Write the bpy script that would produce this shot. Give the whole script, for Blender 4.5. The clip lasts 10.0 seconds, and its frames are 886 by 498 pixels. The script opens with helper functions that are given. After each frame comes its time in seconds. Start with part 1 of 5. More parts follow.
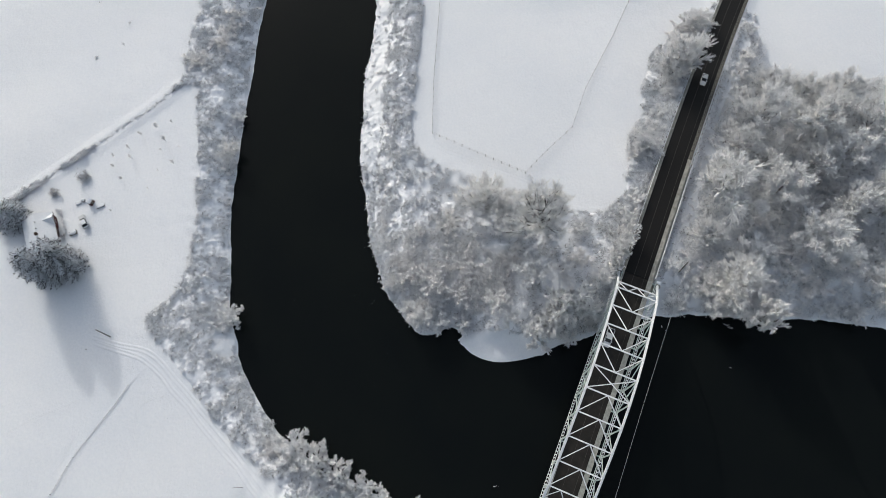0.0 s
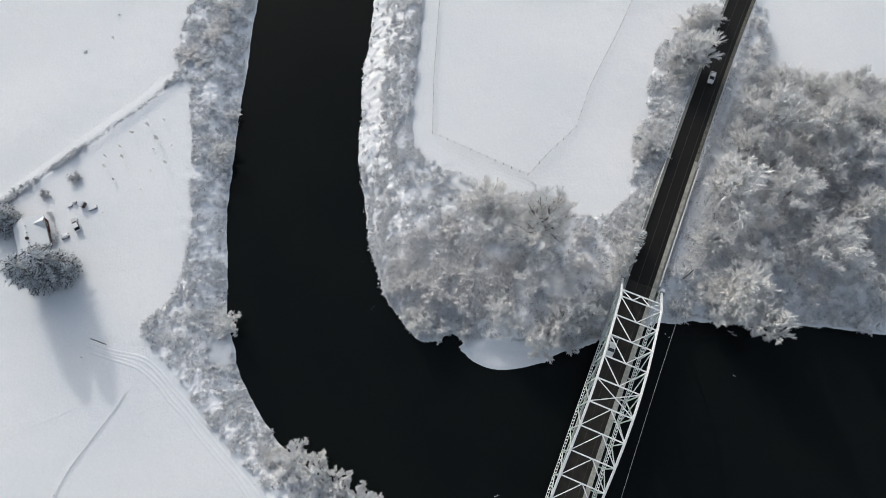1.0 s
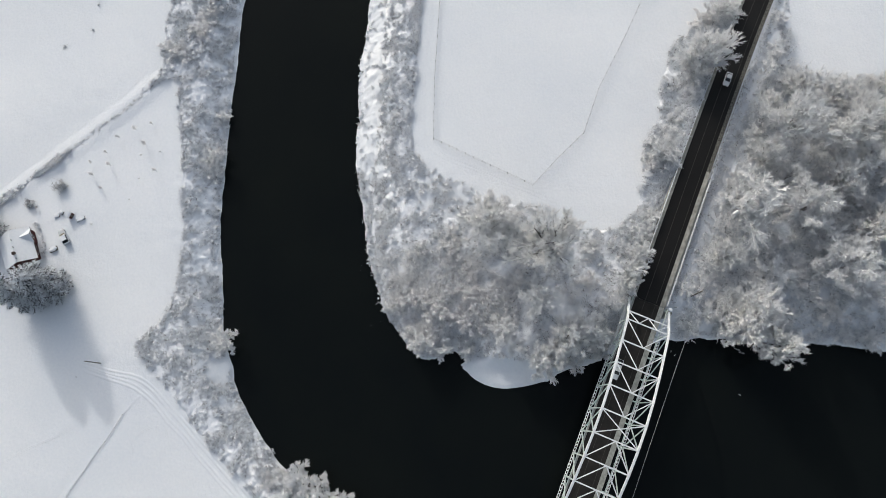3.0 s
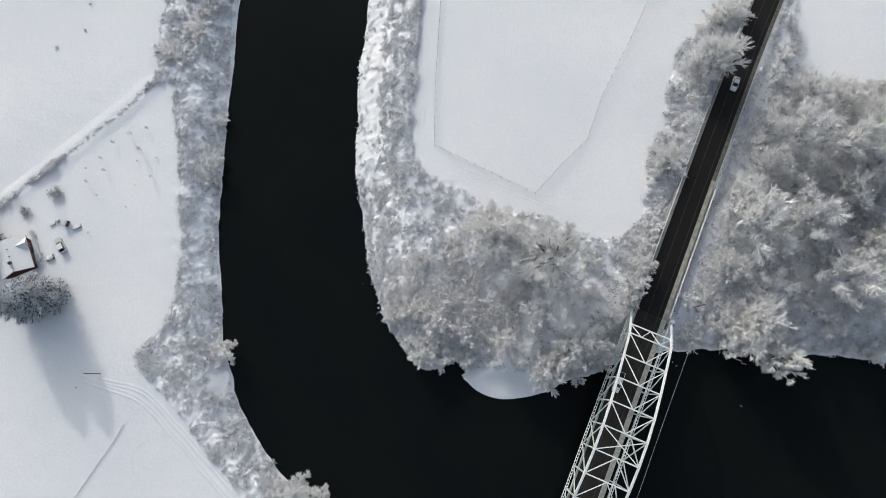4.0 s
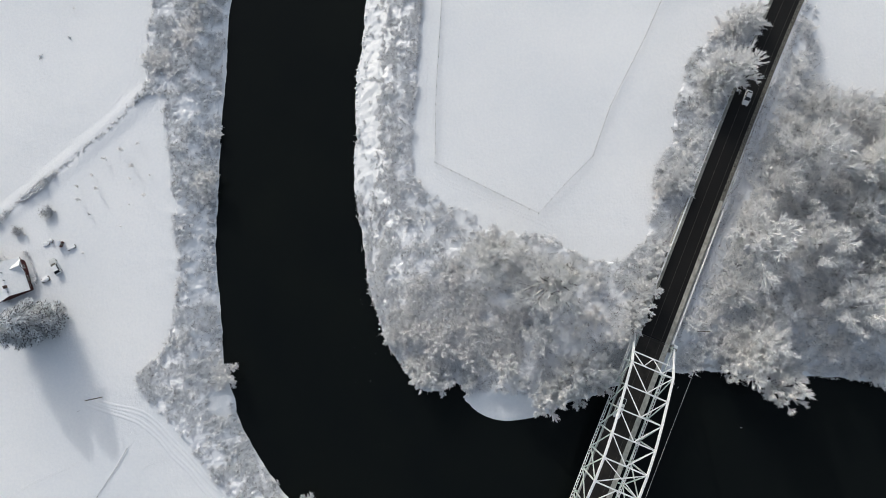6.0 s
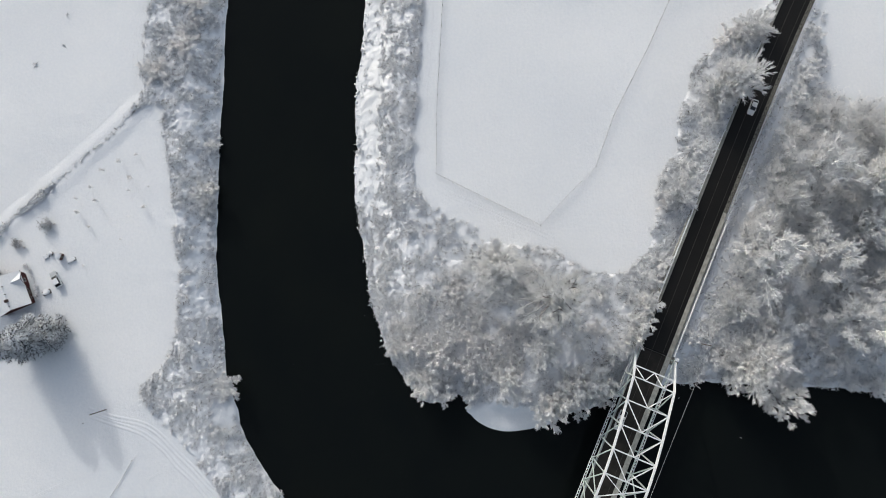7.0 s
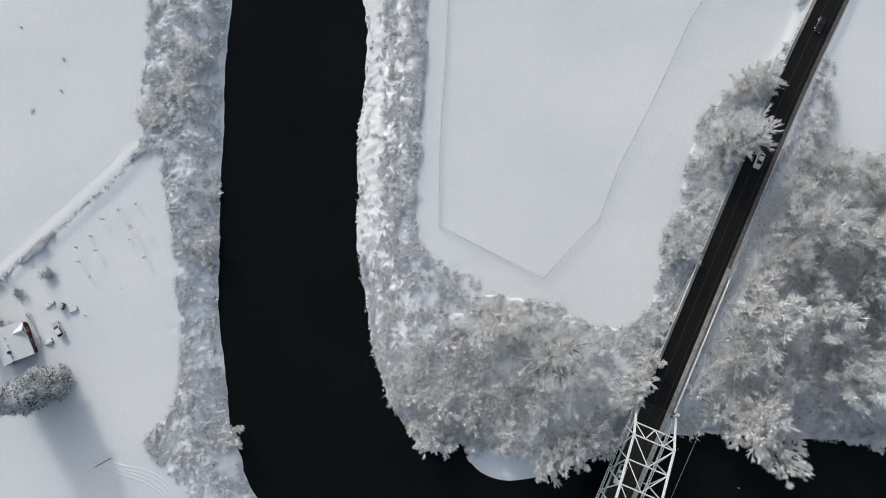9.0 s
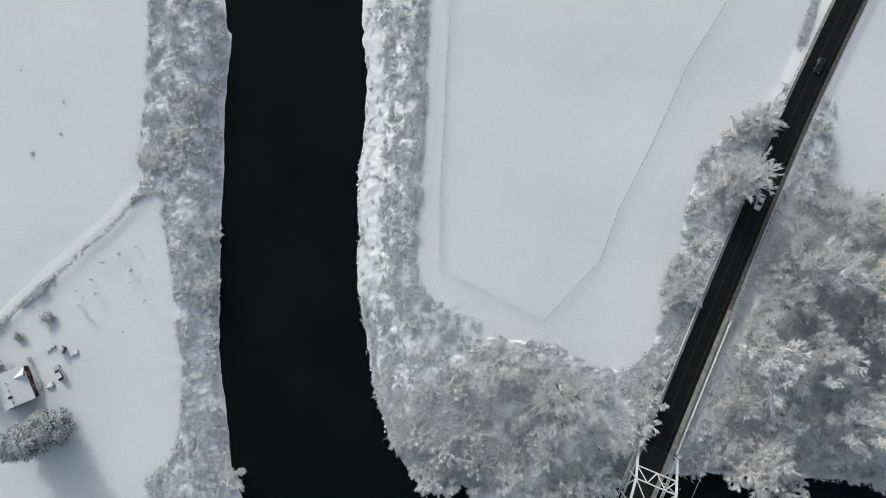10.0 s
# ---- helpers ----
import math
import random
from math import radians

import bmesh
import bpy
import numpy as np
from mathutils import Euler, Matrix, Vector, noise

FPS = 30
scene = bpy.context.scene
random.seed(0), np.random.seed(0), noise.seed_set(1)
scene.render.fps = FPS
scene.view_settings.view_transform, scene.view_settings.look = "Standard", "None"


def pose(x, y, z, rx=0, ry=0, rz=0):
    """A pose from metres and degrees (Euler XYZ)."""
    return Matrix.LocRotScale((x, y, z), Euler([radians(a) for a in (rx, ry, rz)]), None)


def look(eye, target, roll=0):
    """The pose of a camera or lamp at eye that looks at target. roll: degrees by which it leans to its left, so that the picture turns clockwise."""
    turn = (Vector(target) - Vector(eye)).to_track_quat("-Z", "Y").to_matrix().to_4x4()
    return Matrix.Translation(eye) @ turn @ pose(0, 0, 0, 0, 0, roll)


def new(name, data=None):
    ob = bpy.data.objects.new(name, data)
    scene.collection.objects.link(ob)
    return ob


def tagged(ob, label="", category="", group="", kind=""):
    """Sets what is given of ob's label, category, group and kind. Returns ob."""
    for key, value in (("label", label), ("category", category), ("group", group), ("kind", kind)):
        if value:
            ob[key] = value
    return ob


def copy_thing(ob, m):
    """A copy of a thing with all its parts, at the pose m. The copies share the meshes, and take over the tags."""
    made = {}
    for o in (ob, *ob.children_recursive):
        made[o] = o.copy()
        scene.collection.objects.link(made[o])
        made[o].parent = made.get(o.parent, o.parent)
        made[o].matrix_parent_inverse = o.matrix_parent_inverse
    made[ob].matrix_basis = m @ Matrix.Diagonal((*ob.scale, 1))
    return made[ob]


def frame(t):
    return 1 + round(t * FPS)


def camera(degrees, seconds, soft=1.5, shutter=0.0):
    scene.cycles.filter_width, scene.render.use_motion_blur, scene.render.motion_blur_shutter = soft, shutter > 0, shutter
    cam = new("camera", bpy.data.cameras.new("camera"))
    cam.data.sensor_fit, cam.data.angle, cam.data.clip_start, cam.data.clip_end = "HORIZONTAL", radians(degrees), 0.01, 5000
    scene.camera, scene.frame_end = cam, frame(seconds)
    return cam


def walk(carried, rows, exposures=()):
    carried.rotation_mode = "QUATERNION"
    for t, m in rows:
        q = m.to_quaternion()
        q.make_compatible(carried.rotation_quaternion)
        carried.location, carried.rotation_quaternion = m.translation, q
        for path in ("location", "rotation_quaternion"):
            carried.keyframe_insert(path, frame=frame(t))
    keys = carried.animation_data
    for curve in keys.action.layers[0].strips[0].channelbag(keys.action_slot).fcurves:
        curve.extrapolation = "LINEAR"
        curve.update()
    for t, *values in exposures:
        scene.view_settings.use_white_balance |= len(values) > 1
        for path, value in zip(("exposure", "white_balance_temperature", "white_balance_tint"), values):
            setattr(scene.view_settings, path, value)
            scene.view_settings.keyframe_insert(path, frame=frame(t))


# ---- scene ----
cam = camera(68.5, 10.0, soft=0.85)
PATH = [
    (0, (1.133, 1.063, 174.056), (1.091, 1.801, 172.197), -3.8),
    (0.5, (0.645, 6.257, 174.081), (0.606, 6.953, 172.207), -3.7),
    (1, (0.159, 11.478, 174.112), (0.125, 12.132, 172.222), -3.5),
    (1.5, (-0.277, 16.761, 174.144), (-0.308, 17.373, 172.24), -3.3),
    (2, (-0.608, 22.116, 174.175), (-0.637, 22.686, 172.258), -3.3),
    (2.5, (-0.817, 27.494, 174.238), (-0.844, 28.019, 172.309), -3.5),
    (4, (-1.13, 43.574, 174.678), (-1.158, 43.969, 172.717), -4.5),
    (4.5, (-1.201, 48.929, 174.781), (-1.229, 49.282, 172.813), -5.0),
    (5, (-1.235, 54.312, 174.857), (-1.264, 54.624, 172.882), -5.7),
    (5.5, (-1.262, 59.726, 174.925), (-1.291, 59.994, 172.943), -6.6),
    (7, (-1.372, 76.001, 175.213), (-1.405, 76.139, 173.218), -14.1),
    (7.5, (-1.441, 81.437, 175.316), (-1.475, 81.536, 173.319), -19.5),
    (8, (-1.536, 86.902, 175.412), (-1.57, 86.963, 173.414), -29.7),
    (8.5, (-1.653, 92.446, 175.529), (-1.687, 92.494, 173.53), -35.7),
    (9, (-1.802, 98.111, 175.673), (-1.836, 98.159, 173.673), -35.7),
    (9.5, (-1.985, 103.85, 175.81), (-2.018, 103.897, 173.811), -35.6),
    (10, (-2.187, 109.592, 175.901), (-2.218, 109.639, 173.901), -34.1),
]
walk(cam, [(t, look(eye, target, roll)) for t, eye, target, roll in PATH], exposures=[(0.0, 0.18, 6580.0, 7.5), (2.5, 0.20, 6580.0, 7.5), (5.0, 0.20, 6580.0, 7.5), (7.0, 0.14, 6580.0, 7.5), (8.5, 0.08, 6500.0, 7.0), (10.0, -0.04, 6470.0, 6.5)])

# ---- light ----
SUN_TO = Vector((-0.465, 0.885, 0.0)).normalized()
SUN_ELEV = radians(24.5)
world = bpy.data.worlds.new("winter_sky")
scene.world = world
world.use_nodes = True
wn = world.node_tree
sky = wn.nodes.new("ShaderNodeTexSky")
sky.sky_type = "NISHITA"
sky.sun_disc = False
sky.sun_elevation = SUN_ELEV
sky.sun_rotation = math.atan2(SUN_TO.x, SUN_TO.y)
sky.dust_density = 3.0
haze = wn.nodes.new("ShaderNodeHueSaturation")
haze.inputs["Saturation"].default_value = 0.62
wn.links.new(sky.outputs[0], haze.inputs["Color"])
wn.links.new(haze.outputs[0], wn.nodes["Background"].inputs[0])
wn.nodes["Background"].inputs[1].default_value = 0.15

sun_data = bpy.data.lights.new("sun", "SUN")
sun_data.energy = 1.05
sun_data.angle = radians(0.6)
sun_data.color = (1.0, 0.985, 0.97)
sun = new("sun", sun_data)
sun.matrix_world = look((0, 0, 300), Vector((0, 0, 300)) - (SUN_TO * math.cos(SUN_ELEV) + Vector((0, 0, math.sin(SUN_ELEV)))))


# ---- materials ----
def material(name, rough=0.7, metal=0.0, spec=0.4):
    m = bpy.data.materials.new(name)
    m.use_nodes = True
    b = m.node_tree.nodes["Principled BSDF"]
    b.inputs["Roughness"].default_value = rough
    b.inputs["Metallic"].default_value = metal
    b.inputs["Specular IOR Level"].default_value = spec
    return m, m.node_tree, b


def node(nt, kind, **props):
    n = nt.nodes.new(kind)
    for key, value in props.items():
        n.inputs[key.replace("_", " ")].default_value = value
    return n


def coords(nt):
    return nt.nodes.new("ShaderNodeNewGeometry").outputs["Position"]


def noise_tex(nt, scale, detail=4.0, rough=0.55, vec=None):
    n = node(nt, "ShaderNodeTexNoise", Scale=scale, Detail=detail, Roughness=rough)
    nt.links.new(vec if vec is not None else coords(nt), n.inputs["Vector"])
    return n.outputs["Fac"]


def ramp(nt, fac, stops):
    r = nt.nodes.new("ShaderNodeValToRGB")
    while len(r.color_ramp.elements) < len(stops):
        r.color_ramp.elements.new(0.5)
    for el, (p, c) in zip(r.color_ramp.elements, stops):
        el.position = p
        el.color = (*c, 1.0)
    nt.links.new(fac, r.inputs["Fac"])
    return r.outputs["Color"]


def blend(nt, fac, a, b, mode="MIX"):
    n = nt.nodes.new("ShaderNodeMix")
    n.data_type = "RGBA"
    n.blend_type = mode
    for sock, v in ((n.inputs["Factor"], fac), (n.inputs[6], a), (n.inputs[7], b)):
        if isinstance(v, (int, float)):
            sock.default_value = v
        elif isinstance(v, tuple):
            sock.default_value = (*v, 1.0)
        else:
            nt.links.new(v, sock)
    return n.outputs[2]


def calc(nt, op, a, b=0.0):
    n = nt.nodes.new("ShaderNodeMath")
    n.operation = op
    for sock, v in zip(n.inputs, (a, b)):
        if isinstance(v, (int, float)):
            sock.default_value = v
        else:
            nt.links.new(v, sock)
    return n.outputs[0]


def bump(nt, b, height, strength, distance):
    n = node(nt, "ShaderNodeBump", Strength=strength, Distance=distance)
    nt.links.new(height, n.inputs["Height"])
    nt.links.new(n.outputs["Normal"], b.inputs["Normal"])


def simple(name, dark, light, scale=3.0, rough=0.7, metal=0.0, spec=0.4, relief=0.02):
    m, nt, b = material(name, rough, metal, spec)
    f = noise_tex(nt, scale)
    nt.links.new(ramp(nt, f, ((0.3, dark), (0.7, light))), b.inputs["Base Color"])
    if relief:
        bump(nt, b, noise_tex(nt, scale * 4), 0.4, relief)
    return m


def upward(nt):
    g = nt.nodes.new("ShaderNodeNewGeometry")
    s = nt.nodes.new("ShaderNodeSeparateXYZ")
    nt.links.new(g.outputs["Normal"], s.inputs[0])
    return s.outputs["Z"]


def island(nt):
    return nt.nodes.new("ShaderNodeNewGeometry").outputs["Random Per Island"]


def snow_material():
    m, nt, b = material("snow", 0.75, 0.0, 0.25)
    broad = noise_tex(nt, 0.03, 4.0)
    fine = noise_tex(nt, 1.4, 6.0, 0.62)
    c = ramp(nt, broad, ((0.3, (0.75, 0.775, 0.81)), (0.7, (0.82, 0.83, 0.845))))
    c = blend(nt, 0.25, c, ramp(nt, fine, ((0.35, (0.70, 0.73, 0.77)), (0.65, (0.86, 0.865, 0.87)))))
    nt.links.new(c, b.inputs["Base Color"])
    wind = nt.nodes.new("ShaderNodeMapping")
    wind.inputs["Rotation"].default_value = (0, 0, radians(33))
    wind.inputs["Scale"].default_value = (1.5, 0.45, 1.0)
    nt.links.new(coords(nt), wind.inputs["Vector"])
    h = calc(nt, "ADD", fine, calc(nt, "MULTIPLY", noise_tex(nt, 0.35, 5.0), 2.0))
    h = calc(nt, "ADD", h, calc(nt, "MULTIPLY", noise_tex(nt, 0.8, 4.0, 0.6, wind.outputs[0]), 1.3))
    bump(nt, b, h, 0.33, 0.2)
    return m


def water_material():
    m, nt, b = material("river_water", 0.10, 0.0, 0.07)
    murk = noise_tex(nt, 0.035, 3.0)
    nt.links.new(ramp(nt, murk, ((0.3, (0.0046, 0.0062, 0.0068)), (0.7, (0.0068, 0.0086, 0.0080)))), b.inputs["Base Color"])
    bump(nt, b, noise_tex(nt, 0.9, 3.0), 0.05, 0.05)
    return m


def bramble_material():
    """Snow caught on a mat of brambles, dark stems showing through in places."""
    m, nt, b = material("snowy_bramble_mat", 0.85, 0.0, 0.2)
    f = calc(nt, "ADD", calc(nt, "MULTIPLY", noise_tex(nt, 3.6, 5.0, 0.75), 0.75), calc(nt, "MULTIPLY", noise_tex(nt, 0.22, 3.0), 0.35))
    nt.links.new(ramp(nt, f, ((0.37, (0.16, 0.15, 0.15)), (0.43, (0.62, 0.62, 0.64)), (0.48, (0.92, 0.93, 0.95)))), b.inputs["Base Color"])
    bump(nt, b, noise_tex(nt, 4.5, 4.0, 0.65), 0.8, 0.2)
    return m


def frosted(name, bark, frost, low, high, gain=1.0, clear=0.2):
    """Bark whose upper sides carry rime and snow, each twig a little different."""
    m, nt, b = material(name, 0.85, 0.0, 0.2)
    f = calc(nt, "ADD", calc(nt, "MULTIPLY", upward(nt), 0.5), calc(nt, "MULTIPLY", island(nt), gain))
    f = calc(nt, "ADD", f, calc(nt, "MULTIPLY", calc(nt, "SUBTRACT", noise_tex(nt, 0.35, 3.0), 0.5), 1.2))
    c = ramp(nt, f, ((max(low, 0.0), bark), (high, frost)))
    nt.links.new(c, b.inputs["Base Color"])
    thin = nt.nodes.new("ShaderNodeBsdfTranslucent")
    nt.links.new(c, thin.inputs["Color"])
    mixer = nt.nodes.new("ShaderNodeMixShader")
    mixer.inputs[0].default_value = clear
    nt.links.new(b.outputs[0], mixer.inputs[1])
    nt.links.new(thin.outputs[0], mixer.inputs[2])
    nt.links.new(mixer.outputs[0], nt.nodes["Material Output"].inputs["Surface"])
    return m


def asphalt_material():
    m, nt, b = material("wet_asphalt", 0.6, 0.0, 0.2)
    broad = noise_tex(nt, 0.12, 5.0)
    fine = noise_tex(nt, 9.0, 4.0)
    c = ramp(nt, broad, ((0.3, (0.0045, 0.0042, 0.004)), (0.72, (0.010, 0.009, 0.0083))))
    c = blend(nt, 0.3, c, ramp(nt, fine, ((0.3, (0.004, 0.004, 0.004)), (0.7, (0.013, 0.0125, 0.012)))))
    nt.links.new(c, b.inputs["Base Color"])
    bump(nt, b, fine, 0.3, 0.01)
    return m


SNOW = snow_material()
BRAMBLE = bramble_material()
WATER = water_material()
ASPHALT = asphalt_material()
CONCRETE = simple("weathered_concrete", (0.25, 0.25, 0.23), (0.42, 0.42, 0.38), 1.2, 0.9)
SHOULDER = simple("gritty_snowmelt_shoulder", (0.20, 0.195, 0.17), (0.40, 0.39, 0.35), 0.7, 0.9)
GRIT = simple("dark_wet_grit", (0.02, 0.019, 0.017), (0.20, 0.19, 0.165), 2.6, 0.9)
DECK = simple("bridge_deck_asphalt", (0.010, 0.0085, 0.0072), (0.024, 0.020, 0.0165), 0.5, 0.85)
STEEL = simple("pale_painted_steel", (0.72, 0.74, 0.74), (0.82, 0.83, 0.83), 1.5, 0.5)
GREENSTEEL = simple("pale_green_painted_steel", (0.42, 0.50, 0.47), (0.58, 0.64, 0.61), 1.5, 0.55)
GALV = simple("galvanised_rail", (0.34, 0.35, 0.35), (0.52, 0.53, 0.53), 2.0, 0.45, 0.6)
LINE = simple("worn_road_paint", (0.010, 0.009, 0.008), (0.07, 0.066, 0.056), 1.2, 0.7)
BARK = frosted("rimed_bark", (0.15, 0.135, 0.125), (0.90, 0.905, 0.915), 0.02, 0.45, 1.0, 0.0)
RIME = frosted("rimed_twigs", (0.58, 0.56, 0.55), (0.97, 0.97, 0.97), 0.0, 0.24, 1.0, 0.40)
BROWN = frosted("brown_rimed_twigs", (0.44, 0.39, 0.365), (0.95, 0.945, 0.945), 0.0, 0.42, 1.0, 0.42)
BARE = frosted("bare_grey_twigs", (0.34, 0.32, 0.305), (0.95, 0.95, 0.945), 0.0, 0.42, 1.0, 0.35)
DARKBARK = frosted("dark_bare_bark", (0.06, 0.054, 0.05), (0.88, 0.88, 0.88), 0.12, 0.62, 0.35, 0.0)
HAZE = frosted("thin_rimed_twigs", (0.52, 0.505, 0.50), (0.965, 0.965, 0.965), 0.0, 0.32, 1.0, 0.44)
SHRUB = frosted("snowy_shrub_twigs", (0.14, 0.125, 0.12), (0.95, 0.955, 0.965), 0.15, 0.55)
BRUSH = frosted("dark_brush", (0.095, 0.085, 0.08), (0.70, 0.705, 0.715), 0.2, 1.15, 1.0, 0.0)
NEEDLE = frosted("snowy_conifer_needles", (0.026, 0.036, 0.044), (0.84, 0.87, 0.90), 0.62, 1.3, 0.9, 0.0)
WOOD = simple("grey_fence_wood", (0.09, 0.08, 0.07), (0.20, 0.18, 0.16), 6.0, 0.9)
CABLE = simple("pale_iced_cable", (0.45, 0.46, 0.47), (0.6, 0.6, 0.6), 2.0, 0.5, 0.0, 0.4, 0)
REDWALL = simple("dark_red_board", (0.045, 0.010, 0.010), (0.085, 0.02, 0.018), 3.0, 0.8)
TRIM = simple("white_trim", (0.6, 0.6, 0.58), (0.75, 0.75, 0.73), 2.0, 0.6)
BRICK = simple("chimney_brick", (0.05, 0.035, 0.03), (0.11, 0.07, 0.06), 5.0, 0.9)
GLASS = simple("dark_glass", (0.01, 0.012, 0.014), (0.02, 0.022, 0.025), 1.0, 0.08, 0.0, 0.6, 0)
RUBBER = simple("tyre_rubber", (0.012, 0.012, 0.012), (0.025, 0.025, 0.025), 4.0, 0.9)
WHITEPAINT = simple("white_car_paint", (0.62, 0.63, 0.63), (0.72, 0.73, 0.73), 0.8, 0.25, 0.0, 0.5, 0)
SILVER = simple("silver_car_paint", (0.45, 0.47, 0.49), (0.52, 0.54, 0.56), 0.8, 0.3, 0.0, 0.5, 0)
DARKPAINT = simple("dark_car_paint", (0.012, 0.013, 0.015), (0.025, 0.026, 0.03), 0.8, 0.25, 0.0, 0.5, 0)
LAMP = simple("pale_lamp_glass", (0.6, 0.55, 0.5), (0.75, 0.7, 0.65), 2.0, 0.2, 0.0, 0.5, 0)


# ---- mesh helpers ----
def mesh_from(name, verts, faces, mat, smooth=False):
    me = bpy.data.meshes.new(name)
    verts = np.asarray(verts, dtype=np.float32)
    faces = np.asarray(faces, dtype=np.int32)
    me.vertices.add(len(verts))
    me.vertices.foreach_set("co", verts.ravel())
    k = faces.shape[1]
    me.loops.add(faces.size)
    me.loops.foreach_set("vertex_index", faces.ravel())
    me.polygons.add(len(faces))
    me.polygons.foreach_set("loop_start", np.arange(0, faces.size, k, dtype=np.int32))
    me.update(calc_edges=True)
    me.validate()
    me.materials.append(mat)
    if smooth:
        me.polygons.foreach_set("use_smooth", np.ones(len(faces), dtype=bool))
    return me


def part(name, bm, mat, parent, label=""):
    if isinstance(bm, bpy.types.Mesh):
        me = bm
    else:
        me = bpy.data.meshes.new(name)
        bm.normal_update()
        bm.to_mesh(me)
        bm.free()
        me.materials.append(mat)
    ob = new(name, me)
    ob.parent = parent
    if label:
        tagged(ob, label)
    return ob


def thing(name, label, category, group="", kind="", at=None):
    ob = new(name)
    if at is not None:
        ob.matrix_world = at
    return tagged(ob, label, category, group, kind)


def box_into(bm, lo, hi, m=None, bevel=0.0):
    """A box between two corners, its edges bevelled, put into bm."""
    lo, hi = Vector(lo), Vector(hi)
    mid, size = (lo + hi) / 2, hi - lo
    r = bmesh.ops.create_cube(bm, size=1.0, matrix=(m or Matrix()) @ Matrix.Translation(mid) @ Matrix.Diagonal((*size, 1)))
    if bevel:
        edges = list({e for v in r["verts"] for e in v.link_edges})
        bmesh.ops.bevel(bm, geom=edges, offset=bevel, segments=1, affect="EDGES")
    return bm


def box(lo, hi, m=None, bevel=0.0):
    return box_into(bmesh.new(), lo, hi, m, bevel)


def along(a, b):
    """A frame at a whose y axis points at b, z as near to up as can be; and the length."""
    a, b = Vector(a), Vector(b)
    y = (b - a).normalized()
    up = Vector((0, 0, 1)) if abs(y.z) < 0.95 else Vector((1, 0, 0))
    x = y.cross(up).normalized()
    z = x.cross(y)
    m = Matrix((x, y, z)).transposed().to_4x4()
    m.translation = a
    return m, (b - a).length


def beam_into(bm, a, b, w, h, bevel=0.0):
    m, n = along(a, b)
    return box_into(bm, (-w / 2, 0, -h / 2), (w / 2, n, h / 2), m, bevel)


def beam(a, b, w, h, bevel=0.0):
    return beam_into(bmesh.new(), a, b, w, h, bevel)


def rod_into(bm, a, b, r1, r2=None, seg=6):
    m, n = along(a, b)
    turn = m @ pose(0, n / 2, 0, -90)
    bmesh.ops.create_cone(bm, cap_ends=True, segments=seg, radius1=r1, radius2=r1 if r2 is None else r2, depth=n, matrix=turn)
    return bm


def rod(a, b, r1, r2=None, seg=6):
    return rod_into(bmesh.new(), a, b, r1, r2, seg)


def spline(points, step=1.0):
    """A smooth line through the points (Catmull-Rom), about step apart."""
    p = np.array(points, dtype=float)
    p = np.vstack([2 * p[0] - p[1], p, 2 * p[-1] - p[-2]])
    out = []
    for i in range(1, len(p) - 2):
        n = max(2, int(np.linalg.norm(p[i + 1] - p[i]) / step))
        for k in range(n):
            t = k / n
            out.append(0.5 * ((2 * p[i]) + (-p[i - 1] + p[i + 1]) * t + (2 * p[i - 1] - 5 * p[i] + 4 * p[i + 1] - p[i + 2]) * t * t
                              + (-p[i - 1] + 3 * p[i] - 3 * p[i + 1] + p[i + 2]) * t ** 3))
    out.append(p[-2])
    return np.array(out)


def inside(px, py, poly):
    res = np.zeros(px.shape, dtype=bool)
    n = len(poly)
    for i in range(n):
        (x1, y1), (x2, y2) = poly[i], poly[(i + 1) % n]
        if y1 == y2:
            continue
        cross = (y1 > py) != (y2 > py)
        res ^= cross & (px < (x2 - x1) * (py - y1) / (y2 - y1) + x1)
    return res


def distance(px, py, line):
    best = np.full(px.shape, 1e9)
    for (x1, y1), (x2, y2) in zip(line[:-1], line[1:]):
        dx, dy = x2 - x1, y2 - y1
        t = np.clip(((px - x1) * dx + (py - y1) * dy) / (dx * dx + dy * dy + 1e-12), 0, 1)
        best = np.minimum(best, (px - x1 - t * dx) ** 2 + (py - y1 - t * dy) ** 2)
    return np.sqrt(best)


wave_rng = np.random.RandomState(5)
WAVES = [(wave_rng.uniform(0, 6.283), wave_rng.uniform(0, 6.283)) for _ in range(40)]


def ripple(x, y, size, count=7, first=0):
    """Smooth uneven relief, about -1 to 1, with humps of that size."""
    total = np.zeros_like(x)
    for i in range(count):
        a, ph = WAVES[(i + first) % len(WAVES)]
        k = 6.283 / size * (0.7 + 0.6 * ((i * 37) % 10) / 10)
        total = total + np.sin(k * (x * math.cos(a) + y * math.sin(a)) + ph + 1.3 * np.sin(0.37 * k * (y * math.cos(a) - x * math.sin(a)) + 2 * ph))
    return total / math.sqrt(count) / 1.4


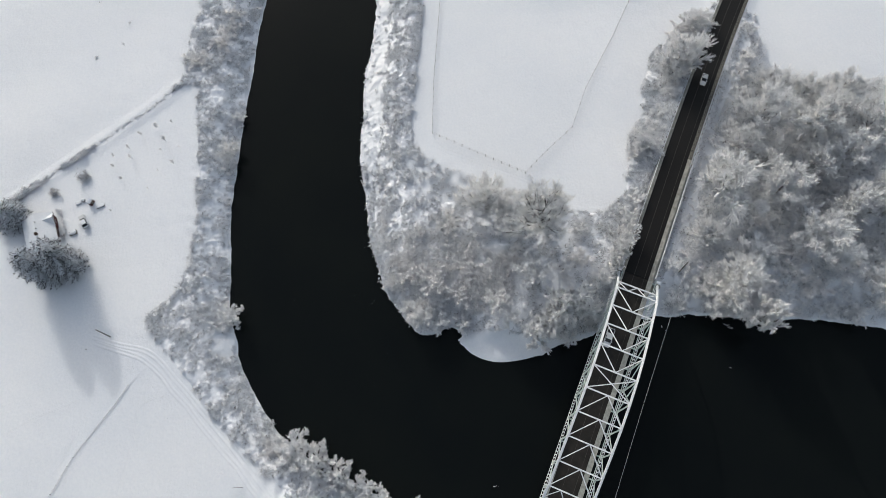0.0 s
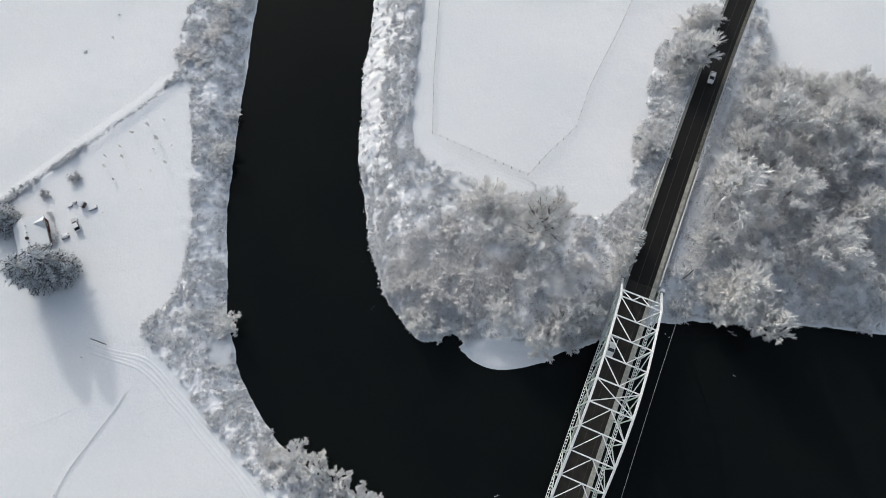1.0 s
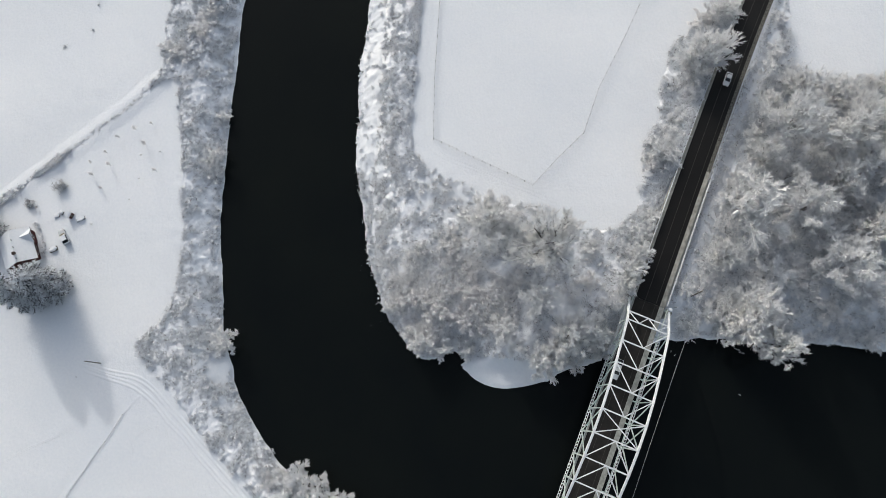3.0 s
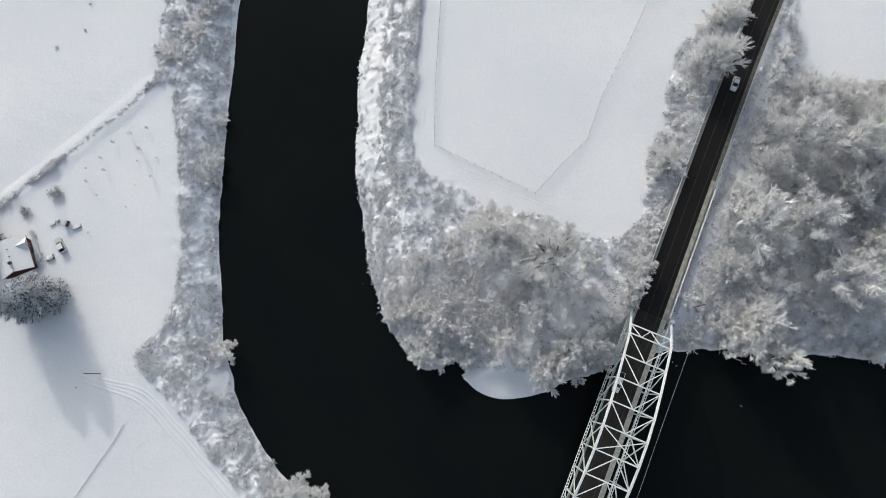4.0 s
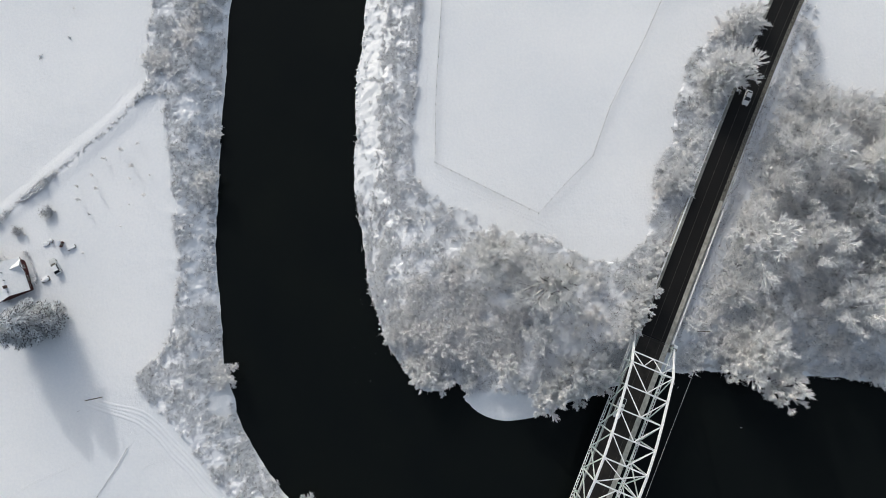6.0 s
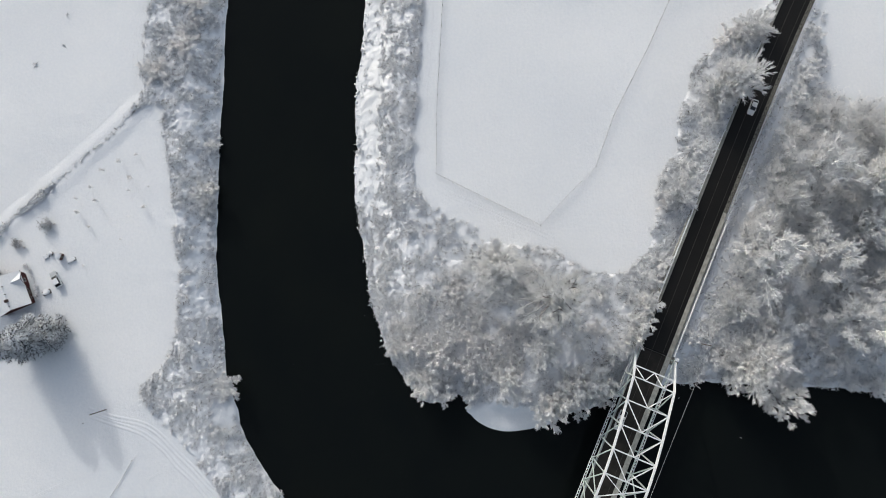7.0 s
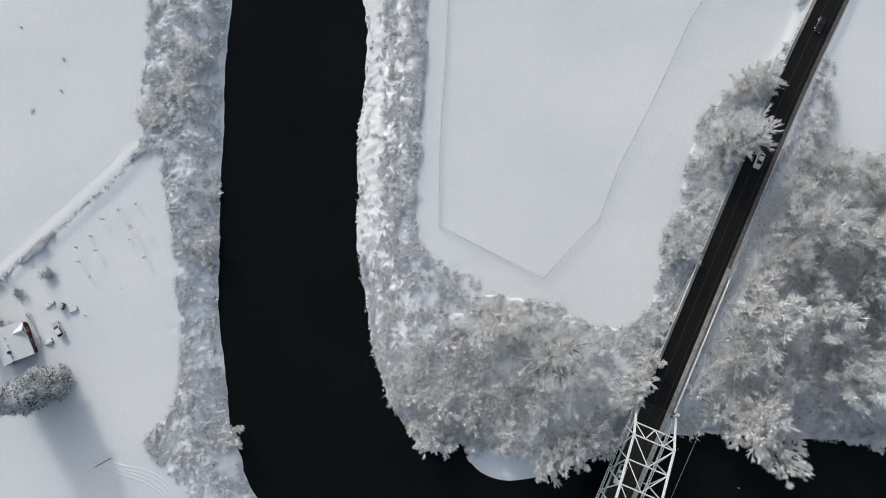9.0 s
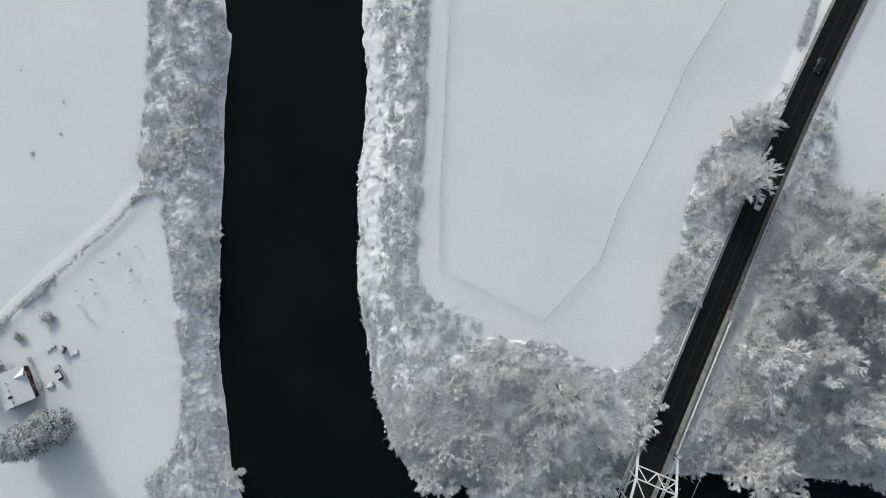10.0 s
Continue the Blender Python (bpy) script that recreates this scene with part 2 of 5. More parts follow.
# ---- plan ----
WATER_Z = -5.7
LEFT_BANK = [(-70, 420), (-66.5, 260), (-65.9, 185.2), (-64.1, 175.5), (-64.4, 169.9), (-65.6, 160), (-66.2, 150), (-66.4, 137), (-66.9, 127.5), (-67.4, 118),
             (-67.6, 108.4), (-67.7, 96), (-67.9, 89.5), (-67.3, 80), (-66.1, 70.6), (-65.2, 62), (-64.6, 53.5), (-61.0, 44), (-60.6, 41),
             (-58.9, 36.9), (-55.7, 31.4), (-51.5, 25.3), (-46.8, 19.3), (-38, 12.5), (-29.5, 7.0), (-22, 4.5), (-9.7, 2.0), (9, 0.8), (22, 0.5), (38, -1), (60, -3), (120, -9), (400, -30)]
RIGHT_BANK = [(420, 25), (200, 38), (140, 43), (120.4, 46.6), (107, 48.8), (95, 49.8), (82, 50.2), (71.5, 51.2), (58.8, 51.0), (50, 50), (42, 47.5), (37.4, 45), (31, 43.4), (27, 41.6),
              (21.4, 39.6), (16.7, 38.7), (12.1, 38.4), (7.5, 39.5), (3.8, 41.7), (1.6, 44.0), (2.6, 46.0), (2.4, 47.6), (-0.8, 48.3), (-4, 47.2), (-8.2, 46.2), (-11, 47.6), (-14, 51.5), (-18.1, 56.6), (-20.9, 62.6),
              (-23.2, 70), (-25, 76.8), (-26, 86), (-27.4, 94), (-28.3, 100), (-29.2, 108), (-28.5, 120.6), (-28.9, 128.6), (-28.4, 136.5), (-26.8, 146), (-26.1, 155.6),
              (-26.1, 165.2), (-26.8, 174.8), (-27.1, 184.5), (-29, 260), (-34, 420)]
left_line = spline(LEFT_BANK, 3.0)
right_line = spline(RIGHT_BANK, 1.5)
RIVER = np.vstack([left_line, right_line])

# the road: its axis starts at the north hip of the truss
HIP = Vector((48.35, 52.85, 0.0))
AHEAD = Vector((0.3955, 0.9184, 0.0))
RIGHT = Vector((0.9184, -0.3955, 0.0))
ROAD_Z = 2.5
ABUTMENT = 47.0


def bend(s):
    return -0.7 + 0.00034 * max(0.0, s - 45.0) ** 2


def dip(s):
    """How far the road has come down from the bridge's level."""
    t = np.clip((s - 52.0) / 60.0, 0, 1)
    return 1.7 * t * t * (3 - 2 * t)


def on_road(s, r, z=ROAD_Z):
    """The place s metres along the road from the hip and r metres to the right of the bridge's axis."""
    p = HIP + AHEAD * s + RIGHT * r
    return Vector((p.x, p.y, z))


def road_coords(x, y):
    dx, dy = x - HIP.x, y - HIP.y
    s = dx * AHEAD.x + dy * AHEAD.y
    r = dx * RIGHT.x + dy * RIGHT.y
    return s, r - (-0.7 + 0.00034 * np.clip(s - 45.0, 0, 400) ** 2)


HEDGE_LINE = [(-162, 63), (-127.4, 94.4), (-119.5, 101.2), (-111.7, 107.6), (-102.2, 116.4), (-95.9, 122.1), (-88.1, 129.8)]
hedge_line = spline(HEDGE_LINE, 2.0)


def ground_z(x, y):
    x, y = np.asarray(x, dtype=float), np.asarray(y, dtype=float)
    d = np.minimum(distance(x, y, left_line), distance(x, y, right_line))
    d = np.where(inside(x, y, RIVER), -d, d)
    d = d + np.where(np.abs(d) < 12, (0.42 * ripple(x, y, 6.0, 6, 3) + 0.26 * ripple(x, y, 2.3, 6, 8)) * (1 - np.exp(-(((x - 12) / 12) ** 2 + ((y - 39) / 6) ** 2) ** 2)) * np.where(x < -45, 0.35, 1.0), 0.0)
    wide = np.where(x < -45, 9.0, 13.0)
    t = np.clip((d - 0.8) / wide, 0, 1)
    level = -2.0 * np.clip((-40 - x) / 8, 0, 1)
    land = WATER_Z + np.clip(0.45 * d, -0.5, 0.35) + (level - WATER_Z - 0.35) * (t * t * (3 - 2 * t)) ** 0.8
    spit = np.exp(-(((x - 13) / 11) ** 2 + ((y - 40) / 5.5) ** 2) ** 2)
    land = land * (1 - spit) + spit * (WATER_Z + np.clip(0.45 * d, -0.5, 0.4) + 0.03 * np.clip(d, 0, 8))
    rough = np.exp(-((d - 7) / 6) ** 2) * (1 - spit) * np.clip(d / 3, 0, 1)
    land = land + rough * (0.16 * ripple(x, y, 4.0, 7, 9) + 0.13 * ripple(x, y, 1.9, 7, 17))
    land = land + np.clip(d / 12, 0, 1) * (0.22 * ripple(x, y, 38.0, 5, 1) + 0.05 * ripple(x, y, 7.0, 7, 11))
    drift = np.exp(-(((x + 4) / 9) ** 2 + ((y - 92) / 8) ** 2) ** 2)
    land = land + drift * (0.16 * ripple(x, y, 3.6, 7, 5) + 0.10 * ripple(x, y, 1.9, 7, 22))
    land = land + np.where(d > 3, 0.35 * np.exp(-((distance(x, y, hedge_line) - 1.2) / 1.6) ** 2), 0)
    s, e = road_coords(x, y)
    bank = np.clip((s - ABUTMENT + 6) / 6, 0, 1) * (ROAD_Z - 0.2 - dip(s))
    bank = np.minimum(bank, np.clip(bank - (np.abs(e) - 5.1) / (1.7 + 2.0 * np.clip((s - 60) / 40, 0, 1)), 0, 9))
    land = np.maximum(land, np.where((bank > 0) & (s > ABUTMENT - 8), bank + 0.03 * ripple(x, y, 2.0, 5, 2), -99))
    bed = WATER_Z - np.clip(-d * 0.45, 0, 2.5)
    return np.where(d > 0, land, bed)


def gz(x, y):
    return float(ground_z(np.array([x]), np.array([y]))[0])


# ---- ground and water ----
def reach(lo, hi, step, far):
    mid = np.arange(lo, hi + 1e-6, step)
    out, grow, at = [], step, hi
    while at < far:
        grow *= 1.35
        at += grow
        out.append(at)
    out = np.array(out)
    return np.concatenate([(lo + hi) - out[::-1], mid, out])


gx = reach(-150.0, 140.0, 0.9, 2600.0)
gy = reach(-20.0, 205.0, 0.9, 2600.0)
GX, GY = np.meshgrid(gx, gy)
GZ = ground_z(GX.ravel(), GY.ravel())
nx, ny = len(gx), len(gy)
idx = np.arange(nx * ny).reshape(ny, nx)
quads = np.stack([idx[:-1, :-1], idx[:-1, 1:], idx[1:, 1:], idx[1:, :-1]], -1).reshape(-1, 4)
ground = new("ground", mesh_from("ground", np.stack([GX.ravel(), GY.ravel(), GZ], -1), quads, SNOW, True))
tagged(ground, "snow-covered fields and river banks, softly uneven", "ground", kind="structure")

wx, wy = np.meshgrid(np.linspace(-2500, 2500, 9), np.linspace(-2500, 2500, 9))
widx = np.arange(81).reshape(9, 9)
wq = np.stack([widx[:-1, :-1], widx[:-1, 1:], widx[1:, 1:], widx[1:, :-1]], -1).reshape(-1, 4)
water = new("water", mesh_from("water", np.stack([wx.ravel(), wy.ravel(), np.full(81, WATER_Z)], -1), wq, WATER))
tagged(water, "still, nearly black river water between snowy banks", "river", kind="structure")


# ---- road ----
def ribbon(s0, s1, r0, r1, z0, z1, step=4.0, follow=True):
    """A slab along the road between two offsets, z0 to z1."""
    bm = bmesh.new()
    n = max(1, int((s1 - s0) / step))
    rings = []
    for i in range(n + 1):
        s = s0 + (s1 - s0) * i / n
        o = bend(s) if follow else 0.0
        rings.append([bm.verts.new(on_road(s, o + r, z - float(dip(s)))) for r, z in ((r0, z0), (r0, z1), (r1, z1), (r1, z0))])
    for a, b in zip(rings[:-1], rings[1:]):
        for k in range(4):
            bm.faces.new((a[k], a[(k + 1) % 4], b[(k + 1) % 4], b[k]))
    bm.faces.new(rings[0])
    bm.faces.new(rings[-1][::-1])
    bmesh.ops.recalc_face_normals(bm, faces=bm.faces)
    return bm


road = thing("road", "wet black two-lane asphalt road running north from the bridge", "road", kind="structure")
part("carriageway", ribbon(8.0, 420, -3.35, 3.35, ROAD_Z - 0.3, ROAD_Z), ASPHALT, road)
part("shoulder", ribbon(8.0, 49, 3.35, 4.45, ROAD_Z - 0.3, ROAD_Z + 0.06), SHOULDER, road, "gritty pale shoulder with slush")
part("shoulder", ribbon(49, 420, 3.35, 4.45, ROAD_Z - 0.3, ROAD_Z + 0.03), GRIT, road, "narrow gritty edge with slush")
part("shoulder", ribbon(8.0, 420, -4.2, -3.35, ROAD_Z - 0.3, ROAD_Z + 0.05), SHOULDER, road, "narrow gritty verge with slush")
part("edge_line", ribbon(8.0, 300, 2.15, 2.27, ROAD_Z, ROAD_Z + 0.006), LINE, road, "worn edge line")
part("centre_line", ribbon(8.0, 300, -0.75, -0.63, ROAD_Z, ROAD_Z + 0.005), LINE, road, "worn centre line")

approach = thing("approach_viaduct", "concrete approach spans carrying the road to the truss", "viaduct")
part("slab", ribbon(7.9, ABUTMENT, -4.6, 4.9, ROAD_Z - 0.8, ROAD_Z - 0.31), CONCRETE, approach)
for s in (9.5, 22, 34.5):
    for r in (-3.2, 3.2):
        p = on_road(s, r - 0.7)
        part("column", rod((p.x, p.y, gz(p.x, p.y) - 0.5), (p.x, p.y, ROAD_Z - 1.3), 0.55, 0.55, 12), CONCRETE, approach)
    part("pier_cap", beam(on_road(s, -5.2, ROAD_Z - 1.05), on_road(s, 4.0, ROAD_Z - 1.05), 1.0, 0.5, 0.05), CONCRETE, approach)
part("abutment", ribbon(ABUTMENT - 0.6, ABUTMENT + 0.4, -4.7, 5.0, -1.2, ROAD_Z - 0.81, 1.0), CONCRETE, approach)


def bridge_rail(s0, s1, r, label):
    t = thing("bridge_railing", label, "railing", "railings of the approach")
    n = int((s1 - s0) / 2.4)
    for i in range(n + 1):
        s = s0 + (s1 - s0) * i / n
        part("post", beam(on_road(s, bend(s) + r, ROAD_Z - 0.3), on_road(s, bend(s) + r, ROAD_Z + 1.05), 0.14, 0.14), GALV, t)
    for z in (0.45, 0.75, 1.05):
        part("rail", ribbon(s0, s1, r - 0.075, r + 0.075, ROAD_Z + z - 0.05, ROAD_Z + z + 0.05), STEEL, t)
    return t


bridge_rail(8.5, 46.5, 5.0, "pale three-bar metal railing along the shoulder")
bridge_rail(8.5, 49.5, -4.4, "pale three-bar metal railing beside the thicket")


def guard_rail(s0, s1, r, label, capped=True):
    t = thing("guard_rail", label, "guard rail", "guard rails of the road")
    n = int((s1 - s0) / 1.9)
    for i in range(n + 1):
        s = s0 + (s1 - s0) * i / n
        part("post", beam(on_road(s, bend(s) + r + (0.12 if r > 0 else -0.12), ROAD_Z - 0.4 - float(dip(s))), on_road(s, bend(s) + r + (0.12 if r > 0 else -0.12), ROAD_Z + 0.72 - float(dip(s))), 0.16, 0.2), WOOD, t)
    part("rail", ribbon(s0, s1, r - 0.05, r + 0.05, ROAD_Z + 0.42, ROAD_Z + 0.74), GALV, t)
    if capped:
        part("snow_cap", ribbon(s0, s1, r - 0.09, r + 0.09, ROAD_Z + 0.741, ROAD_Z + 0.83), SNOW, t)
    return t


guard_rail(50.0, 118.0, -4.5, "galvanised guard rail on wooden posts, snow-topped")
guard_rail(47.2, 84.0, 4.75, "galvanised guard rail on wooden posts along the verge", False)


# ---- truss bridge ----
PANEL = 5.95
TOPS = [9.5, 11.7, 13.9, 15.6, 16.5, 16.5, 15.6, 13.9, 11.7, 9.5]
HALF = 5.45
RUN = 7.5
LOW = ROAD_Z - 0.35
bridge = thing("truss_bridge", "pale painted steel through-truss bridge with a curved top chord", "bridge")


def node_top(i, side):
    return on_road(-PANEL * i, HALF * side, TOPS[i])


def node_low(i, side):
    if i < 0:
        return on_road(RUN, HALF * side, LOW)
    if i > 9:
        return on_road(-PANEL * 9 - RUN, HALF * side, LOW)
    return on_road(-PANEL * i, HALF * side, LOW)


def laced(a, b, w, h):
    """A built-up member: two side plates tied by short lacing bars above and below."""
    bm = bmesh.new()
    m, n = along(a, b)
    for sgn in (-1, 1):
        box_into(bm, (sgn * w / 2 - 0.04, 0, -h / 2), (sgn * w / 2 + 0.04, n, h / 2), m)
    count = int(n / 0.75)
    for k in range(count):
        y = (k + 0.5) * n / count
        box_into(bm, (-w / 2, y - 0.13, h / 2 - 0.03), (w / 2, y + 0.13, h / 2 + 0.01), m)
    return bm


for side in (-1, 1):
    for i in range(-1, 10):
        part("bottom_chord", laced(node_low(i, side), node_low(i + 1, side), 0.5, 0.5), STEEL, bridge)
    for i in range(9):
        part("top_chord", beam(node_top(i, side), node_top(i + 1, side), 0.55, 0.5, 0.04), STEEL, bridge)
    part("end_post", beam(node_low(-1, side), node_top(0, side), 0.55, 0.5, 0.04), STEEL, bridge)
    part("end_post", beam(node_low(10, side), node_top(9, side), 0.55, 0.5, 0.04), STEEL, bridge)
    for i in range(10):
        part("post", beam(node_low(i, side), node_top(i, side), 0.3, 0.28), GREENSTEEL, bridge)
    for i in range(9):
        if i <= 4:
            part("diagonal", beam(node_top(i, side), node_low(i + 1, side), 0.22, 0.26), GREENSTEEL, bridge)
        if i >= 4:
            part("diagonal", beam(node_top(i + 1, side), node_low(i, side), 0.22, 0.26), GREENSTEEL, bridge)
    for s in (RUN, -PANEL * 9 - RUN):
        part("bearing", box((-0.5, -0.6, -0.5), (0.5, 0.6, 0.35), Matrix.Translation(on_road(s, HALF * side, LOW)) @ pose(0, 0, 0, 0, 0, -23.3), 0.05), CONCRETE, bridge)
        part("snow_cap", box((-0.55, 0.2, 0.3), (0.55, 1.1, 0.75), Matrix.Translation(on_road(s, HALF * side, LOW)) @ pose(0, 0, 0, 0, 0, -23.3), 0.15), SNOW, bridge)
for i in range(10):
    part("strut", beam(node_top(i, -1), node_top(i, 1), 0.32, 0.3), STEEL, bridge)
for i in range(9):
    if i == 4:
        part("lateral", beam(node_top(4, -1), node_top(5, 1), 0.24, 0.2), STEEL, bridge)
        part("lateral", beam(node_top(4, 1) + Vector((0, 0, 0.01)), node_top(5, -1) + Vector((0, 0, 0.01)), 0.24, 0.2), STEEL, bridge)
    else:
        k, far = (i + 1, i) if i < 4 else (i, i + 1)
        apex = (node_top(k, -1) + node_top(k, 1)) / 2
        for side in (-1, 1):
            part("lateral", beam(node_top(far, side), apex, 0.24, 0.2), STEEL, bridge)
for end, low in ((0, -1), (9, 10)):
    ends = [node_top(end, sd).lerp(node_low(low, sd), 0.36) for sd in (-1, 1)]
    part("portal_strut", beam(ends[0], ends[1], 0.34, 0.32), STEEL, bridge)
    tops = [node_top(end, sd) for sd in (-1, 1)]
    chain = [tops[0], ends[0].lerp(ends[1], 0.0), tops[0].lerp(tops[1], 0.28), ends[0].lerp(ends[1], 0.5), tops[0].lerp(tops[1], 0.72), ends[1]]
    for a, b in zip(chain[1:-1], chain[2:]):
        part("portal_brace", beam(a, b, 0.22, 0.2), STEEL, bridge)
S_END = -PANEL * 9 - RUN
part("deck", ribbon(S_END, 7.9, -3.35, 3.35, ROAD_Z - 0.3, ROAD_Z - 0.01), DECK, bridge)
part("footway", ribbon(S_END, 7.9, 3.35, 4.65, ROAD_Z - 0.3, ROAD_Z + 0.12), CONCRETE, bridge, "raised pale concrete footway")
part("kerb", ribbon(S_END, 7.9, -3.9, -3.35, ROAD_Z - 0.3, ROAD_Z + 0.15), CONCRETE, bridge)
part("edge_line", ribbon(S_END, 7.9, 2.15, 2.27, ROAD_Z - 0.01, ROAD_Z - 0.004), LINE, bridge)
part("centre_line", ribbon(S_END, 7.9, -0.75, -0.63, ROAD_Z - 0.01, ROAD_Z - 0.004), LINE, bridge)
for r in (-4.0, 5.35):
    for z in (0.5, 0.8, 1.1):
        part("rail", ribbon(S_END, 7.9, r - 0.05, r + 0.05, ROAD_Z + z - 0.04, ROAD_Z + z + 0.04), GREENSTEEL, bridge)
for i in range(-1, 11):
    a, b = node_low(i, -1), node_low(i, 1)
    part("floor_beam", beam(a - Vector((0, 0, 0.35)), b - Vector((0, 0, 0.35)), 0.3, 0.6), GREENSTEEL, bridge)
for s in (RUN, S_END):
    for r in (-HALF, HALF):
        p = on_road(s, r)
        part("pier", rod((p.x, p.y, min(gz(p.x, p.y), WATER_Z) - 1), (p.x, p.y, LOW - 0.5), 1.1, 1.0, 16), CONCRETE, bridge, "round concrete pier")
south = thing("south_approach", "asphalt approach slab at the far end of the truss", "viaduct")
part("slab", ribbon(S_END - 90, S_END - 0.02, -4.6, 4.9, ROAD_Z - 0.8, ROAD_Z - 0.31), CONCRETE, south)
part("carriageway", ribbon(S_END - 90, S_END - 0.02, -3.35, 3.35, ROAD_Z - 0.3, ROAD_Z), ASPHALT, south)
for s in (S_END - 25, S_END - 60):
    p = on_road(s, -0.7)
    part("column", rod((p.x, p.y, gz(p.x, p.y) - 0.5), (p.x, p.y, ROAD_Z - 0.85), 1.0, 1.0, 12), CONCRETE, south)


# ---- branching plants ----
def frustums(a, b, ra, rb, sides=3):
    """Tapered open tubes from points a to points b; rb of nought gives spikes."""
    a, b = np.asarray(a, float), np.asarray(b, float)
    n = len(a)
    y = b - a
    y /= np.linalg.norm(y, axis=1, keepdims=True) + 1e-9
    ref = np.where(np.abs(y[:, 2:3]) < 0.9, np.array([[0, 0, 1.0]]), np.array([[1.0, 0, 0]]))
    u = np.cross(y, ref)
    u /= np.linalg.norm(u, axis=1, keepdims=True) + 1e-9
    v = np.cross(u, y)
    ang = np.arange(sides) * 2 * np.pi / sides + 0.5
    ring = u[:, None, :] * np.cos(ang)[None, :, None] + v[:, None, :] * np.sin(ang)[None, :, None]
    ra, rb = np.broadcast_to(ra, (n,)), np.broadcast_to(rb, (n,))
    low = a[:, None, :] + ring * ra[:, None, None]
    if np.max(rb) <= 0:
        verts = np.concatenate([low, b[:, None, :]], 1).reshape(-1, 3)
        base = np.arange(n)[:, None] * (sides + 1)
        f = np.stack([np.stack([base[:, 0] + k, base[:, 0] + (k + 1) % sides, base[:, 0] + sides], -1) for k in range(sides)], 1)
        return verts, f.reshape(-1, 3)
    high = b[:, None, :] + ring * rb[:, None, None]
    verts = np.concatenate([low, high], 1).reshape(-1, 3)
    base = np.arange(n) * (2 * sides)
    f = []
    for k in range(sides):
        k2 = (k + 1) % sides
        f.append(np.stack([base + k, base + k2, base + sides + k2], -1))
        f.append(np.stack([base + k, base + sides + k2, base + sides + k], -1))
    return verts, np.stack(f, 1).reshape(-1, 3)


def sprays(a, b, ra):
    """Slender twigs, ridged like a roof and drawn out to a point."""
    a, b = np.asarray(a, float), np.asarray(b, float)
    n = len(a)
    y = unit(b - a)
    ref = np.where(np.abs(y[:, 2:3]) < 0.9, np.array([[0, 0, 1.0]]), np.array([[1.0, 0, 0]]))
    u = unit(np.cross(y, ref))
    v = np.cross(u, y)
    ra = np.broadcast_to(ra, (n,))[:, None]
    verts = np.stack([a - u * ra - v * ra * 0.4, a + v * ra * 0.7, a + u * ra - v * ra * 0.4, b], 1).reshape(-1, 3)
    k = np.arange(n)[:, None] * 4
    return verts, np.stack([k + np.array([[0, 1, 3]]), k + np.array([[1, 2, 3]])], 1).reshape(-1, 3)


def join(pieces):
    vs, fs, at = [], [], 0
    for v, f in pieces:
        vs.append(v)
        fs.append(f + at)
        at += len(v)
    return np.vstack(vs), np.vstack(fs)


def clods(c, r, rng, stretch=1.0, caps=False):
    """Small uneven lumps of snow at the points c."""
    n = len(c)
    dirs = np.array([(1, 0, 0), (0, 1, 0), (-1, 0, 0), (0, -1, 0), (0, 0, 0.7), (0, 0, -0.5)], float)
    a = rng.uniform(0, 6.283, n)
    d = dirs[None] * np.array([stretch, 1.0 / stretch, 1.0]) * (r[:, None, None] * rng.uniform(0.6, 1.3, (n, 6, 1)))
    ca, sa = np.cos(a)[:, None], np.sin(a)[:, None]
    v = c[:, None, :] + np.stack([d[..., 0] * ca - d[..., 1] * sa, d[..., 0] * sa + d[..., 1] * ca, d[..., 2] + d[..., 0] * rng.uniform(-0.4, 0.4, (n, 1))], -1)
    f = np.array([(0, 1, 4), (1, 2, 4), (2, 3, 4), (3, 0, 4), (1, 0, 5), (2, 1, 5), (3, 2, 5), (0, 3, 5)])
    f = f[:4] if caps else f
    return v.reshape(-1, 3), (np.arange(n)[:, None, None] * 6 + f[None]).reshape(-1, 3)


def unit(v):
    return v / (np.linalg.norm(v, axis=1, keepdims=True) + 1e-9)


def sprout(rng, root, tip, count, lo, spread, ratio, lift, swell=0.55):
    """Children along each branch: count of them from the share lo of its length outwards, each a straight piece."""
    n = len(root)
    t = np.sort(rng.uniform(lo, 1.0, (n, count)), 1)
    t[:, -1] = 1.0
    way = tip - root
    size = np.linalg.norm(way, axis=1)
    a = (root[:, None] + way[:, None] * t[..., None]).reshape(-1, 3)
    d = np.repeat(unit(way), count, 0)
    side = rng.normal(0, 1, d.shape)
    side = unit(side - d * (side * d).sum(1, keepdims=True))
    flat = np.where((t == 1.0).ravel(), 0.25, 1.0)[:, None]
    d = unit(d + side * spread * flat * rng.uniform(0.6, 1.3, (len(d), 1)) + np.array([[0, 0, lift]]))
    length = np.repeat(size, count) * ratio * rng.uniform(0.65, 1.2, len(d)) * (1.25 - swell * t.ravel())
    return a, a + d * length[:, None]


